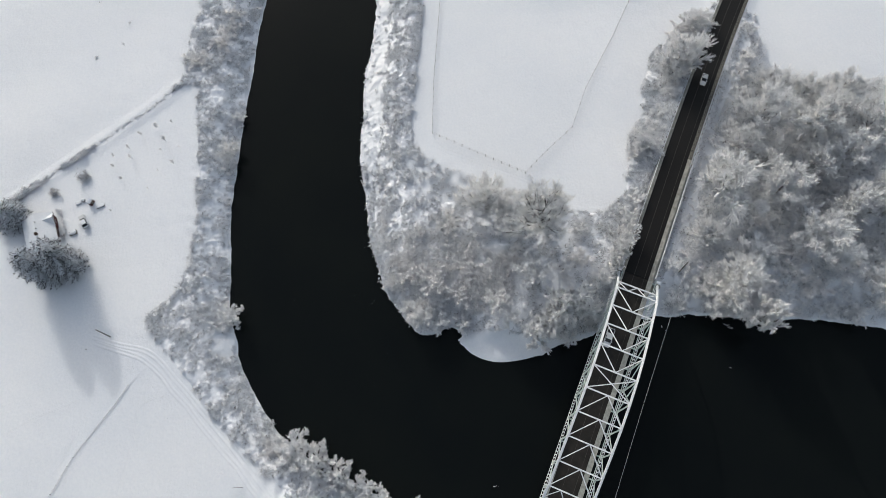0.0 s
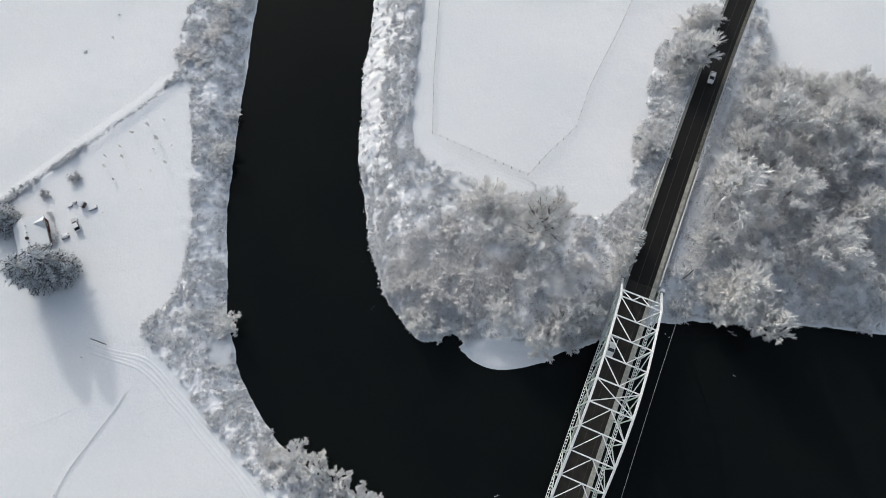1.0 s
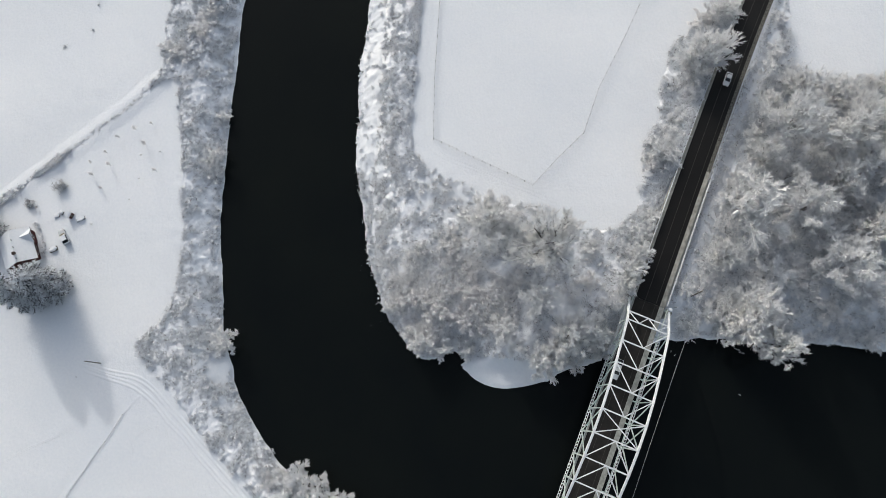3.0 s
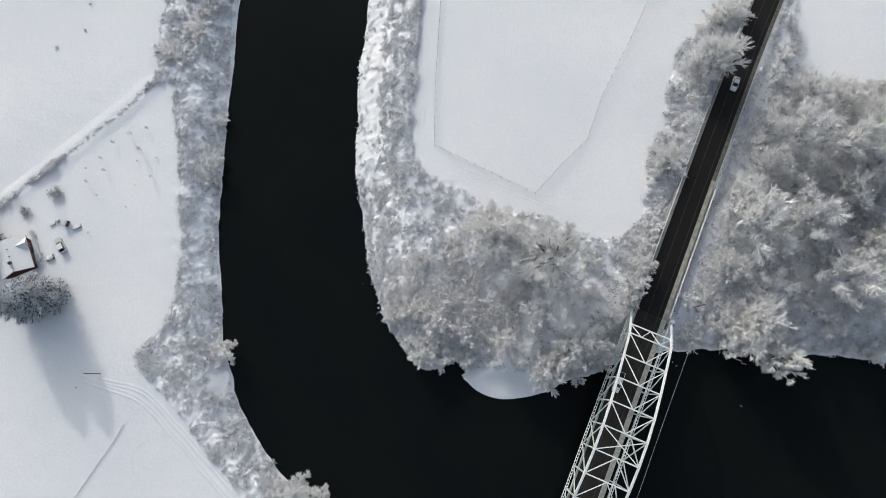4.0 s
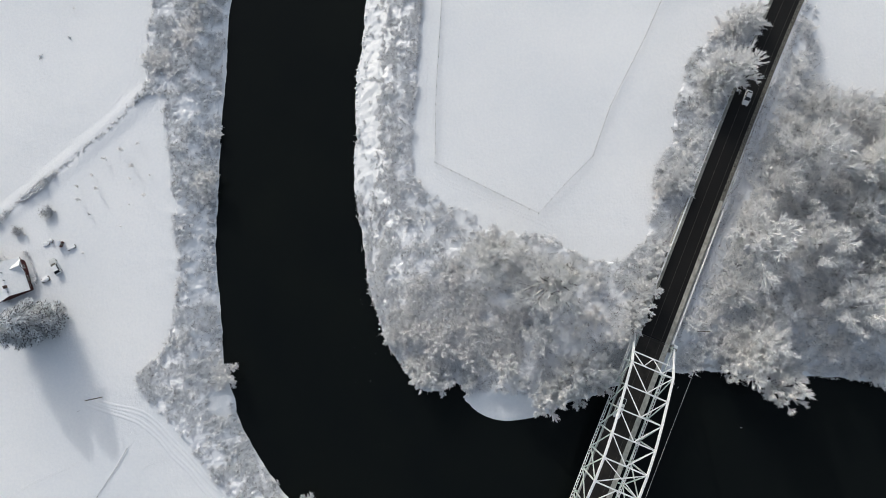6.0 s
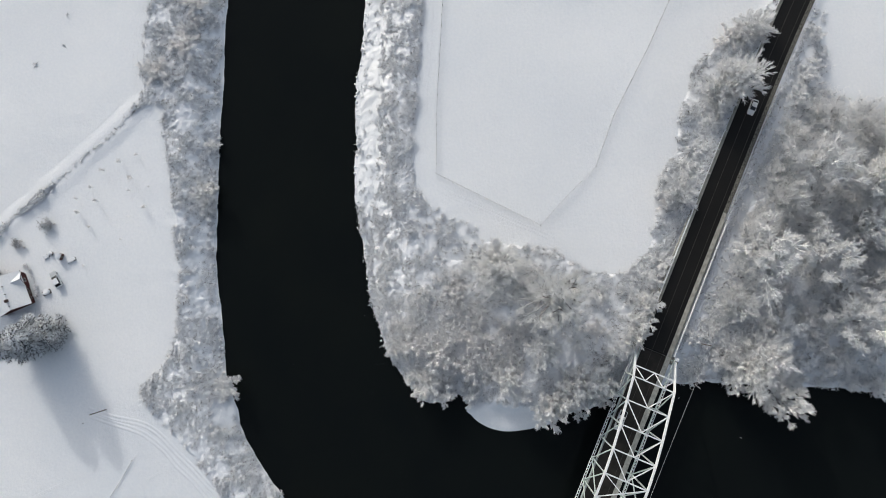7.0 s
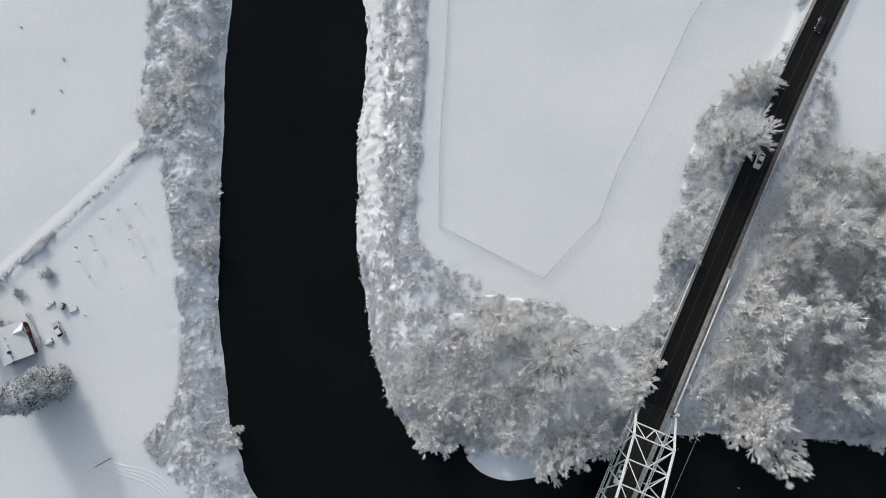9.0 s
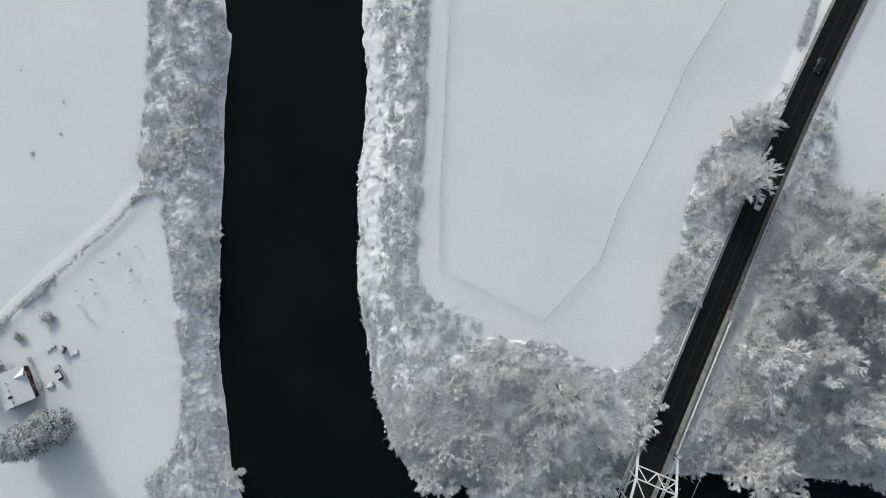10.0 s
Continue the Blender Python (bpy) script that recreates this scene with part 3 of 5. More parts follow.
def deciduous(seed, h, r, limbs, counts, twig, tip_len, lean=(0.0, 0.0), open_angle=0.85, fork=0.24, flat=0.42):
    """Trunk and crown meshes of a leafless rimed tree: trunk, limbs, boughs, branches, then twigs with their sprays."""
    rng = np.random.RandomState(seed)
    n2, n3, n4, n5 = counts
    lean = np.array([lean[0], lean[1], 0.0])
    base = 0.026 * h + 0.03
    knots = np.array([(0, 0, -0.4), (0, 0, fork * h * 0.5), (0, 0, fork * h), (0, 0, 0.55 * h)]) + np.outer((0, 0.2, 0.45, 0.85), lean)
    knots[1:, :2] += rng.normal(0, 0.012 * h, (3, 2))
    wood = [frustums(knots[:-1], knots[1:], base * np.array([1.0, 0.86, 0.7]), base * np.array([0.86, 0.7, 0.35]), 8)]
    az = np.arange(limbs) * 2.39996 + rng.uniform(-0.35, 0.35, limbs)
    q = np.sqrt((np.arange(limbs) + 0.35) / limbs)
    out = q * r * 0.68 * rng.uniform(0.82, 1.15, limbs) * (1 + 0.16 * np.sin(2 * az + seed))
    tip1 = np.stack([np.cos(az) * out, np.sin(az) * out, h * (0.90 - flat * q ** 2) * rng.uniform(0.9, 1.04, limbs)], -1) + lean
    climb = rng.uniform(0.0, 1.0, limbs) * (1 - q)
    root1 = knots[2] + (knots[3] - knots[2]) * climb[:, None] - np.array([[0, 0, 1]]) * (rng.uniform(0, 0.06 * h, (limbs, 1)))
    mid1 = root1 * 0.5 + tip1 * 0.5 + np.stack([np.cos(az) * out, np.sin(az) * out, 0 * out], -1) * 0.10 + rng.normal(0, 0.035 * r, (limbs, 3))
    wood.append(frustums(root1, mid1, base * 0.42, base * 0.30, 6))
    wood.append(frustums(mid1, tip1, base * 0.30, base * 0.14 + 0.02, 5))
    ra, rb = np.vstack([root1 + (mid1 - root1) * 0.3, mid1]), np.vstack([mid1, tip1])
    a2, b2 = sprout(rng, ra, rb, n2, 0.25, open_angle, 0.72, 0.10)
    wood.append(frustums(a2, b2, base * 0.14 + 0.025, base * 0.07 + 0.03, 4))
    a3, b3 = sprout(rng, a2, b2, n3, 0.2, open_angle * 0.95, 0.62, 0.05)
    fine = [frustums(a3, b3, twig * 1.9, twig * 1.2, 3)]
    a4, b4 = sprout(rng, a3, b3, n4, 0.15, open_angle * 0.95, 0.62, 0.03)
    fine.append(frustums(a4, b4, twig * rng.uniform(1.0, 1.6, len(a4)), twig * 0.7, 3))
    if n5:
        a5, b5 = sprout(rng, a4, b4, n5, 0.25, open_angle * 0.9, 0.6, 0.0)
        b5 = a5 + unit(b5 - a5) * tip_len * rng.uniform(0.6, 1.3, (len(a5), 1))
        fine.append(sprays(a5, b5, twig * rng.uniform(0.7, 1.2, len(a5))))
    (wv, wf), (fv, ff) = join(wood), join(fine)
    wide = np.quantile(np.hypot(fv[:, 0] - lean[0], fv[:, 1] - lean[1]), 0.95)
    shape = np.array([r / wide, r / wide, h / np.quantile(fv[:, 2], 0.998)])
    return (wv * shape, wf), (fv * shape, ff)


# seed, height, crown radius, limbs, branches of each order, twig radius, spray length, lean, opening angle, twig material
KINDS = {
    "coral": (3, 17.0, 8.0, 11, (4, 5, 5, 4), 0.090, 0.60, (0, 0), 0.80, RIME),
    "coral_wide": (14, 17.0, 8.0, 11, (4, 5, 5, 4), 0.084, 0.60, (0, 0), 0.80, RIME),
    "feather": (22, 16.0, 8.0, 26, (5, 3, 4, 4), 0.060, 0.95, (0, 0), 0.52, RIME),
    "feather_soft": (29, 16.0, 8.0, 22, (5, 3, 4, 4), 0.052, 1.0, (0, 0), 0.55, HAZE),
    "thin": (35, 14.0, 7.0, 12, (4, 4, 5, 4), 0.054, 0.95, (0, 0), 0.65, HAZE),
    "bare": (63, 27.0, 8.6, 22, (3, 4, 5, 6), 0.036, 1.0, (-3.0, -1.8), 0.55, BARE),
    "bush": (8, 7.0, 4.2, 12, (3, 3, 4, 4), 0.066, 0.50, (0, 0), 0.65, RIME),
    "bush_open": (41, 7.0, 4.2, 9, (3, 3, 4, 5), 0.068, 0.50, (0, 0), 0.75, RIME),
    "brown": (12, 5.0, 4.2, 10, (3, 3, 4, 5), 0.054, 0.55, (0, 0), 0.8, BROWN),
    "small": (40, 4.0, 2.4, 6, (3, 3, 3, 5), 0.052, 0.36, (0, 0), 0.8, RIME),
}
PROTOS = {}
rt = random.Random(4)
WHITE_TREE = "leafless broadleaf tree thick with white hoarfrost"
BROWN_TREE = "leafless brownish tree lightly dusted with rime"
BUSH_TREE = "low spreading bushy tree coated with hoarfrost"
LABELS = {"brown": BROWN_TREE, "thin": "slender open tree with thin greyish rimed twigs", "feather_soft": "broad tree with a soft haze of fine grey rimed twigs",
          "bare": "tall tree with dark limbs and thin, hardly rimed twigs", "bush": BUSH_TREE, "bush_open": BUSH_TREE,
          "small": "small frosted tree, hardly more than a shrub", "coral": "tall tree with heavy knobbly branches caked in snow and rime",
          "coral_wide": "tall tree with heavy knobbly branches caked in snow and rime"}


def plant(kind, x, y, r, h, group):
    seed, h0, r0, limbs, counts, twig, tip_len, lean, angle, mat = KINDS[kind]
    m = pose(x, y, gz(x, y) - 0.1, 0, 0, 0 if kind == "bare" else rt.uniform(0, 360)) @ Matrix.Diagonal((r / r0, r / r0, h / h0, 1))
    label = LABELS.get(kind, WHITE_TREE)
    if kind in PROTOS:
        ob = copy_thing(PROTOS[kind], m)
        return tagged(ob, label, "tree", group)
    ob = thing("tree", label, "tree", group)
    (wv, wf), (fv, ff) = deciduous(seed, h0, r0, limbs, counts, twig, tip_len, lean, angle)
    part("trunk", mesh_from("trunk", wv, wf, DARKBARK if kind == "bare" else BARK), None, ob, "forked trunk and limbs, rimed on their upper sides")
    part("crown", mesh_from("crown", fv, ff, mat), None, ob, "bare twigs white with hoarfrost")
    ob.matrix_basis = m
    PROTOS[kind] = ob
    return ob


# trees on the point
for kind, x, y, r, h in (("feather_soft", 9.2, 82.4, 7.2, 14.8), ("bare", 27.0, 76.8, 8.8, 27), ("thin", 16.0, 77.6, 4.6, 12.5), ("bush_open", 21.4, 61.0, 5.2, 9.6), ("brown", -0.6, 77, 4.6, 4), ("brown", 16.5, 66.5, 3.6, 4),
                         ("bush", 22.7, 44.8, 4.8, 11.5), ("bush", 29.4, 51.2, 4.6, 9), ("bush_open", 33.0, 53.6, 4.0, 8.6), ("bush", 36.2, 51.6, 3.8, 7.4), ("bush", 26.6, 47.6, 3.8, 8.0), ("small", 31.8, 44.0, 2.8, 5.6),
                         ("brown", -5.4, 59.4, 4.4, 5.2), ("brown", 2.0, 56.6, 4.2, 4.6), ("brown", 4.0, 64.0, 4.2, 4.4), ("brown", -11.6, 63.0, 4.0, 4.6), ("bush", 12.2, 53.0, 3.4, 4.6), ("small", 2.4, 49, 2.4, 3.4),
                         ("bush", -9.2, 50.8, 3.4, 4.6), ("small", -4, 49.5, 2.8, 3.8), ("small", -12.6, 53.0, 2.4, 3.4), ("small", 38.4, 47.6, 2.6, 4.4), ("small", -17.5, 60.5, 2.0, 2.8),
                         ("small", 16, 49.4, 2.6, 3.6), ("brown", 36, 66, 3.2, 3.4), ("small", 31, 63, 2.6, 3), ("small", 41, 60, 2.8, 3.4), ("small", 37, 75, 2.4, 2.8)):
    plant(kind, x, y, r, h, "trees on the point")
# trees along the road
for kind, x, y, r, h in (("feather", 72.2, 130.6, 7.0, 15.0), ("feather_soft", 69.6, 127.2, 5.0, 9.5), ("feather_soft", 79.6, 146.4, 5.4, 8.0), ("brown", 74.8, 145.4, 4.2, 4.6), ("feather_soft", 58.4, 102.4, 5.2, 7.0), ("brown", 56.4, 99.6, 3.6, 4.4),
                         ("bush_open", 49.4, 73.0, 2.6, 7.0), ("bush_open", 46.8, 68.2, 2.7, 8.6), ("bush", 45.2, 63.8, 2.4, 6.0), ("small", 64, 114, 2.6, 3), ("small", 69, 121, 2.8, 3),
                         ("small", 53.6, 84, 2.6, 3.4), ("small", 83.6, 150.0, 2.4, 3), ("small", 51.4, 79.4, 2.6, 3.6), ("small", 62, 108, 2.6, 3)):
    plant(kind, x, y, r, h, "trees beside the road")
# wood beyond the road
for kind, x, y, r, h in (("coral", 92.8, 107.4, 9.4, 20.0), ("coral", 77.2, 84.4, 8.6, 17.6), ("coral_wide", 93.0, 84.6, 6.9, 17.4), ("feather", 77.4, 56.4, 8.8, 17.0), ("bush", 82.6, 47.9, 4.6, 14.5), ("feather", 72.2, 72.4, 5.2, 10.0),
                         ("coral_wide", 100.6, 68.0, 8.6, 18.0), ("feather_soft", 85.4, 99.6, 5.6, 13.4), ("thin", 91.2, 94.4, 5.4, 12.4), ("thin", 99.6, 120.8, 7.6, 14.0), ("thin", 89.0, 117.0, 5.0, 10.6), ("coral_wide", 105.4, 104.2, 6.8, 20.0),
                         ("feather_soft", 114.0, 110.6, 7.0, 15.0), ("thin", 108.4, 119.0, 6.4, 13.0), ("feather", 105.0, 92.6, 6.2, 14.2), ("coral_wide", 114.0, 96.0, 7.4, 16.0), ("brown", 92.0, 67.6, 5.0, 3.8), ("brown", 100.2, 58.0, 4.6, 4.6),
                         ("brown", 71.0, 60.2, 4.8, 3.4), ("brown", 67.4, 66.0, 3.2, 3.0), ("small", 72.8, 51.6, 3.4, 6.0), ("bush", 99.0, 76.4, 4.4, 6.4), ("bush_open", 84.0, 66.4, 4.4, 5.6), ("brown", 86.6, 58.4, 4.0, 4.2),
                         ("bush_open", 108.6, 62.2, 4.8, 7.0), ("feather", 113.0, 79.0, 7.0, 15.0), ("feather_soft", 122, 84, 7.0, 15), ("coral_wide", 124, 106, 8.0, 17), ("bush", 118, 56, 5.4, 8), ("coral", 126, 70, 8.0, 16),
                         ("thin", 120, 120, 7.4, 14), ("small", 61.4, 63.8, 2.2, 2.6), ("small", 66.6, 57.0, 2.8, 3.4),
                         ("small", 90, 51.4, 2.8, 4), ("small", 111, 50.2, 2.8, 4), ("small", 104, 51.2, 2.4, 3.4), ("small", 63.6, 53.0, 2.0, 2.6), ("brown", 79, 93.6, 3.6, 4), ("small", 76.5, 92, 2.6, 4.4), ("small", 84, 107, 2.8, 4),
                         ("small", 91, 128, 2.8, 3.4), ("small", 94, 134, 2.6, 3), ("small", 97.5, 145, 2.2, 2.6), ("brown", 88.4, 76.4, 3.6, 4.4), ("brown", 110, 87, 4.6, 5)):
    plant(kind, x, y, r, h, "trees of the wood")
# trees on the outer banks
for kind, x, y, r, h in (("bush_open", -63.2, 51.6, 3.2, 5.0), ("bush", -69.6, 104.6, 3.2, 4.2), ("small", -69.5, 99.4, 2.2, 2.6), ("bush", -35.4, 12.4, 4.2, 6.0), ("bush_open", -42, 15.0, 4.4, 5.4), ("bush", -29.6, 8.6, 3.8, 5.4), ("bush_open", -24, 5.6, 3.2, 4.6), ("small", -19, 2.5, 2.8, 3.4),
                         ("brown", -48, 15, 3.4, 3.6), ("small", 14, -1, 2.4, 3), ("brown", -76, 146.6, 4.4, 3.4), ("brown", -84, 138.6, 4.4, 3.4), ("brown", -73.6, 158, 3.4, 3.2), ("small", -10, 0, 2.4, 3.2), ("small", -69, 118, 2.0, 2.4), ("brown", -74, 152, 2.8, 2.8)):
    plant(kind, x, y, r, h, "trees on the outer bank")


# ---- thickets ----
def scatter(poly, density, rng):
    p = np.array(poly)
    lo, hi = p.min(0), p.max(0)
    n = int((hi - lo).prod() * density)
    q = lo + rng.uniform(0, 1, (n, 2)) * (hi - lo)
    return q[inside(q[:, 0], q[:, 1], p)]


CLEARINGS = [(11.2, 68.8, 4.2), (8.1, 64.3, 2.4), (36.9, 67.2, 3.6), (17.8, 52.2, 3.2), (29.3, 60.3, 5.0), (43.0, 86.0, 2.5), (-10.7, 88.6, 3.0), (-75.5, 126.0, 3.0), (-73.0, 86.0, 2.6), (-72.0, 76.0, 2.6), (-70.6, 34.4, 2.6)]


def patchy(c, first, share=-0.35):
    """Thins scattered points out where open snow lies between the shrubs."""
    for x, y, r in CLEARINGS:
        c = c[np.hypot(c[:, 0] - x, c[:, 1] - y) > r * (1 + 0.3 * ripple(c[:, 0], c[:, 1], 2.5, 5, 6))]
    f = ripple(c[:, 0], c[:, 1], 7.5, 7, first) + 0.7 * ripple(c[:, 0], c[:, 1], 2.6, 7, first + 5)
    return c[f > share]


def thicket(name, label, centres, seed, low, high, mat, stems=3, twigs=5, lumps=7, brush=4):
    """Many shrubs as one mesh: dark stems and sprawling brush below, rimed twigs and lumps of snow above."""
    rng = np.random.RandomState(seed)
    z = ground_z(centres[:, 0], centres[:, 1])
    keep = z > WATER_Z + 0.12
    centres, z = centres[keep], z[keep]
    n = len(centres)
    tall = rng.uniform(low, high, n) * (0.7 + 0.6 * (ripple(centres[:, 0], centres[:, 1], 9.0, 5, 21) > 0))
    base = np.stack([centres[:, 0], centres[:, 1], z - 0.1], -1)
    way = rng.normal(0, 0.6, (n * stems, 3))
    way[:, 2] = 1.0
    a = np.repeat(base, stems, 0) + rng.normal(0, 0.12, (n * stems, 3)) * np.array([1, 1, 0])
    b = a + unit(way) * np.repeat(tall, stems)[:, None] * rng.uniform(0.7, 1.15, (n * stems, 1))
    dark = [sprays(a, b, 0.06)]
    if brush:
        m = n * brush
        lo = np.repeat(base, brush, 0) + np.stack([rng.normal(0, 0.2, m), rng.normal(0, 0.2, m), 0.25 + np.repeat(tall, brush) * rng.uniform(0.1, 0.5, m)], -1)
        flat = rng.normal(0, 1, (m, 3)) * np.array([1, 1, 0.25])
        dark.append(sprays(lo, lo + unit(flat) * rng.uniform(0.5, 1.1, (m, 1)), rng.uniform(0.06, 0.13, m)))
    k = n * stems * twigs
    t = rng.uniform(0.45, 1.0, (n * stems, twigs, 1))
    ra = (a[:, None] + (b - a)[:, None] * t).reshape(-1, 3)
    rb = ra + unit(rng.normal(0, 1, (k, 3)) * np.array([1, 1, 0.5]) + np.array([[0, 0, 0.2]])) * rng.uniform(0.35, 0.85, (k, 1)) * np.repeat(tall ** 0.3, stems * twigs)[:, None]
    light = [sprays(ra, rb, rng.uniform(0.04, 0.09, k))]
    if lumps:
        pick = rng.randint(0, k, n * lumps)
        light.append(clods(ra[pick] * 0.4 + rb[pick] * 0.6 + np.array([[0, 0, 0.05]]), 0.10 + 0.24 * rng.uniform(0, 1, n * lumps) ** 2, rng, 1.5, True))
    dv, df = join(dark)
    lv, lf = join(light)
    me = mesh_from(name, np.vstack([dv, lv]), np.vstack([df, lf + len(dv)]), BRUSH)
    me.materials.append(mat)
    me.materials.append(SNOW)
    slots = np.ones(len(me.polygons), dtype=np.int32)
    slots[:len(df)] = 0
    slots[len(df) + 2 * k:] = 2
    me.polygons.foreach_set("material_index", slots)
    return tagged(new(name, me), label, "shrubs", kind="stuff")


OPEN_SNOW = [(-13, 106), (-4, 98), (7, 92), (5, 86), (-4, 85), (-10, 88), (-15, 97)]


def bramble_mat(label, poly, seed, amp, step=0.5, mat=None):
    """A tangled, lumpy sheet of snow on brambles lying over the ground."""
    rng = np.random.RandomState(seed)
    p = np.array(poly)
    lo, hi = p.min(0), p.max(0)
    xs, ys = np.arange(lo[0], hi[0], step), np.arange(lo[1], hi[1], step)
    x, y = np.meshgrid(xs, ys)
    shape = x.shape
    x, y = x.ravel() + rng.uniform(-0.17, 0.17, x.size), y.ravel() + rng.uniform(-0.17, 0.17, x.size)
    ground_here = ground_z(x, y)
    ok = (inside(x, y, p) & (ground_here > WATER_Z + 0.2) & ~inside(x, y, np.array(OPEN_SNOW)) & (np.hypot(x + 64, y - 43.6) > 3.6)).reshape(shape)
    cell = ok[:-1, :-1] & ok[1:, :-1] & ok[1:, 1:] & ok[:-1, 1:]
    count = np.zeros(shape, int)
    for dy in (0, 1):
        for dx in (0, 1):
            count[dy:dy + cell.shape[0], dx:dx + cell.shape[1]] += cell
    hump = amp * (0.12 + rng.uniform(0, 1, x.size) ** 1.6 * (0.7 + 0.3 * ripple(x, y, 5.0, 6, 14)))
    z = ground_here + np.where(count.ravel() < 4, -0.06, hump)
    ii = np.arange(x.size).reshape(shape)
    quads = np.stack([ii[:-1, :-1], ii[:-1, 1:], ii[1:, 1:], ii[1:, :-1]], -1)[cell]
    used, back = np.unique(quads, return_inverse=True)
    ob = new("bramble_mat", mesh_from("bramble_mat", np.stack([x, y, z], -1)[used], back.reshape(-1, 4), mat or BRAMBLE, True))
    return tagged(ob, label, "shrubs", kind="stuff")


LEFT_STRIP = [(-85.6, 184.1), (-86.1, 169.8), (-86.5, 160.4), (-88.1, 147.8), (-88.5, 136.8), (-88.1, 129.8), (-81.8, 129.7), (-81.8, 121.1), (-80.3, 113.3), (-79, 105.5), (-78, 90),
              (-76.9, 83.8), (-76.9, 74.6), (-77.6, 65.3), (-80.4, 57.7), (-87.4, 50.8), (-83.3, 45.1), (-76.5, 37.2), (-70.1, 30.2), (-63.9, 23.4), (-57, 16.2), (-48.9, 9.1), (-42.6, 3.7), (-36, -4),
              (-20, -8), (22, -12), (22, 0.4), (-9.7, 1.9), (-22, 4.4), (-29.5, 6.9), (-38, 12.4), (-46.8, 19.0), (-51.7, 25), (-56, 31.2), (-59.2, 36.7), (-61.2, 41), (-64.9, 53.5), (-65.6, 62), (-66.5, 70.6),
              (-68.1, 85), (-68.3, 92), (-67.9, 118), (-67.2, 140), (-66.2, 160), (-65, 172), (-66.5, 185)]
rs = np.random.RandomState(2)
bramble_mat("lumpy mat of snowed-over brambles on the bank", LEFT_STRIP, 41, 0.75)
c = patchy(scatter(LEFT_STRIP, 2.1, rs), 7)
c = c[np.hypot(c[:, 0] + 64, c[:, 1] - 43.6) > 3.6]
thicket("bank_thicket", "dense low shrubs on the bank, heaped with snow and rime", c, 10, 0.5, 1.35, SHRUB)

POINT = [(-8.6, 186), (-8.4, 166.3), (-9.4, 150.8), (-10.1, 141.6), (-11.2, 127.7), (-12.4, 115.5), (-11.7, 104.8), (-2.7, 95.6), (6.4, 90.9), (15.5, 89.3), (25.3, 87.7), (35, 81.5), (44.1, 81.4),
         (50.2, 85.9), (47, 66), (43.5, 49.5), (37, 46.2), (31, 45.5), (26, 44.6), (16, 46), (3, 47.3), (-8, 47.2), (-12, 50.6), (-18.4, 58), (-22, 70), (-24, 80), (-24.5, 92), (-22.5, 108), (-21.5, 125), (-20.8, 140), (-21, 165), (-22, 186)]
bramble_mat("lumpy mat of snowed-over brambles on the point", POINT, 42, 0.7)
SCRUB = [(-18.9, 74.4), (-8.3, 76.5), (5.3, 72.7), (12.7, 68.1), (17.1, 54.6), (9.5, 50.9), (0.5, 50.9), (-11.5, 52.5), (-19.0, 63.8)]
thicket("tall_scrub", "chest-high tangle of fine brownish twigs, lightly rimed", scatter(SCRUB, 1.25, rs), 43, 1.4, 2.8, BROWN, 4, 5, 2, 2)
c = patchy(scatter(POINT, 2.0, rs), 13)
c = c[~(inside(c[:, 0], c[:, 1], OPEN_SNOW) & (rs.uniform(0, 1, len(c)) < 0.62))]
pick = rs.uniform(0, 1, len(c)) < 0.5
thicket("point_thicket", "snow-laden shrubs and brambles covering the point", c[pick], 11, 0.5, 1.3, SHRUB)
thicket("brown_thicket", "brownish rimed scrub under the trees of the point", c[~pick], 12, 0.5, 1.5, BROWN)
fringe = spline(RIGHT_BANK[20:34], 0.45)
fringe = fringe + rs.normal(0, 0.35, fringe.shape) + np.array([0.75, 0.5])
thicket("shore_fringe", "rimed shrubs leaning out over the water from the bank", fringe[ripple(fringe[:, 0], fringe[:, 1], 5.0, 6, 3) > -0.5], 65, 0.8, 1.9, SHRUB, 4, 4, 4, 1)
fringe = spline(LEFT_BANK[17:28], 0.5)
fringe = fringe + rs.normal(0, 0.4, fringe.shape) + np.array([-0.9, -0.6])
thicket("shore_fringe", "rimed shrubs along the water's edge below the drive", fringe[ripple(fringe[:, 0], fringe[:, 1], 6.0, 6, 4) > -0.2], 66, 0.5, 1.3, SHRUB, 3, 4, 4, 1)
fringe = spline(RIGHT_BANK[3:9], 0.5)
fringe = fringe + rs.normal(0, 0.4, fringe.shape) + np.array([0.0, 1.1])
thicket("shore_fringe", "patchy rimed shrubs at the foot of the wood", fringe[ripple(fringe[:, 0], fringe[:, 1], 6.0, 6, 9) > -0.1], 67, 0.5, 1.3, SHRUB, 3, 4, 4, 1)
SHELF = [(-26.3, 186), (-25.5, 165), (-26.2, 150), (-28, 136), (-28.2, 120), (-28.6, 108), (-27, 95), (-25, 77), (-20.5, 63), (-13, 52.5), (-18, 59), (-22, 70), (-24, 80), (-24.5, 92), (-22.5, 108), (-21.5, 125), (-20.8, 140), (-21, 165), (-22, 186)]
bramble_mat("lumpy drifted snow over grass on the river shelf", SHELF, 48, 0.5, 0.6, SNOW)
c = patchy(scatter(SHELF, 0.55, rs), 9, 0.2)
thicket("shelf_tussocks", "low snow-covered tussocks on the river shelf", c, 13, 0.25, 0.75, BROWN)

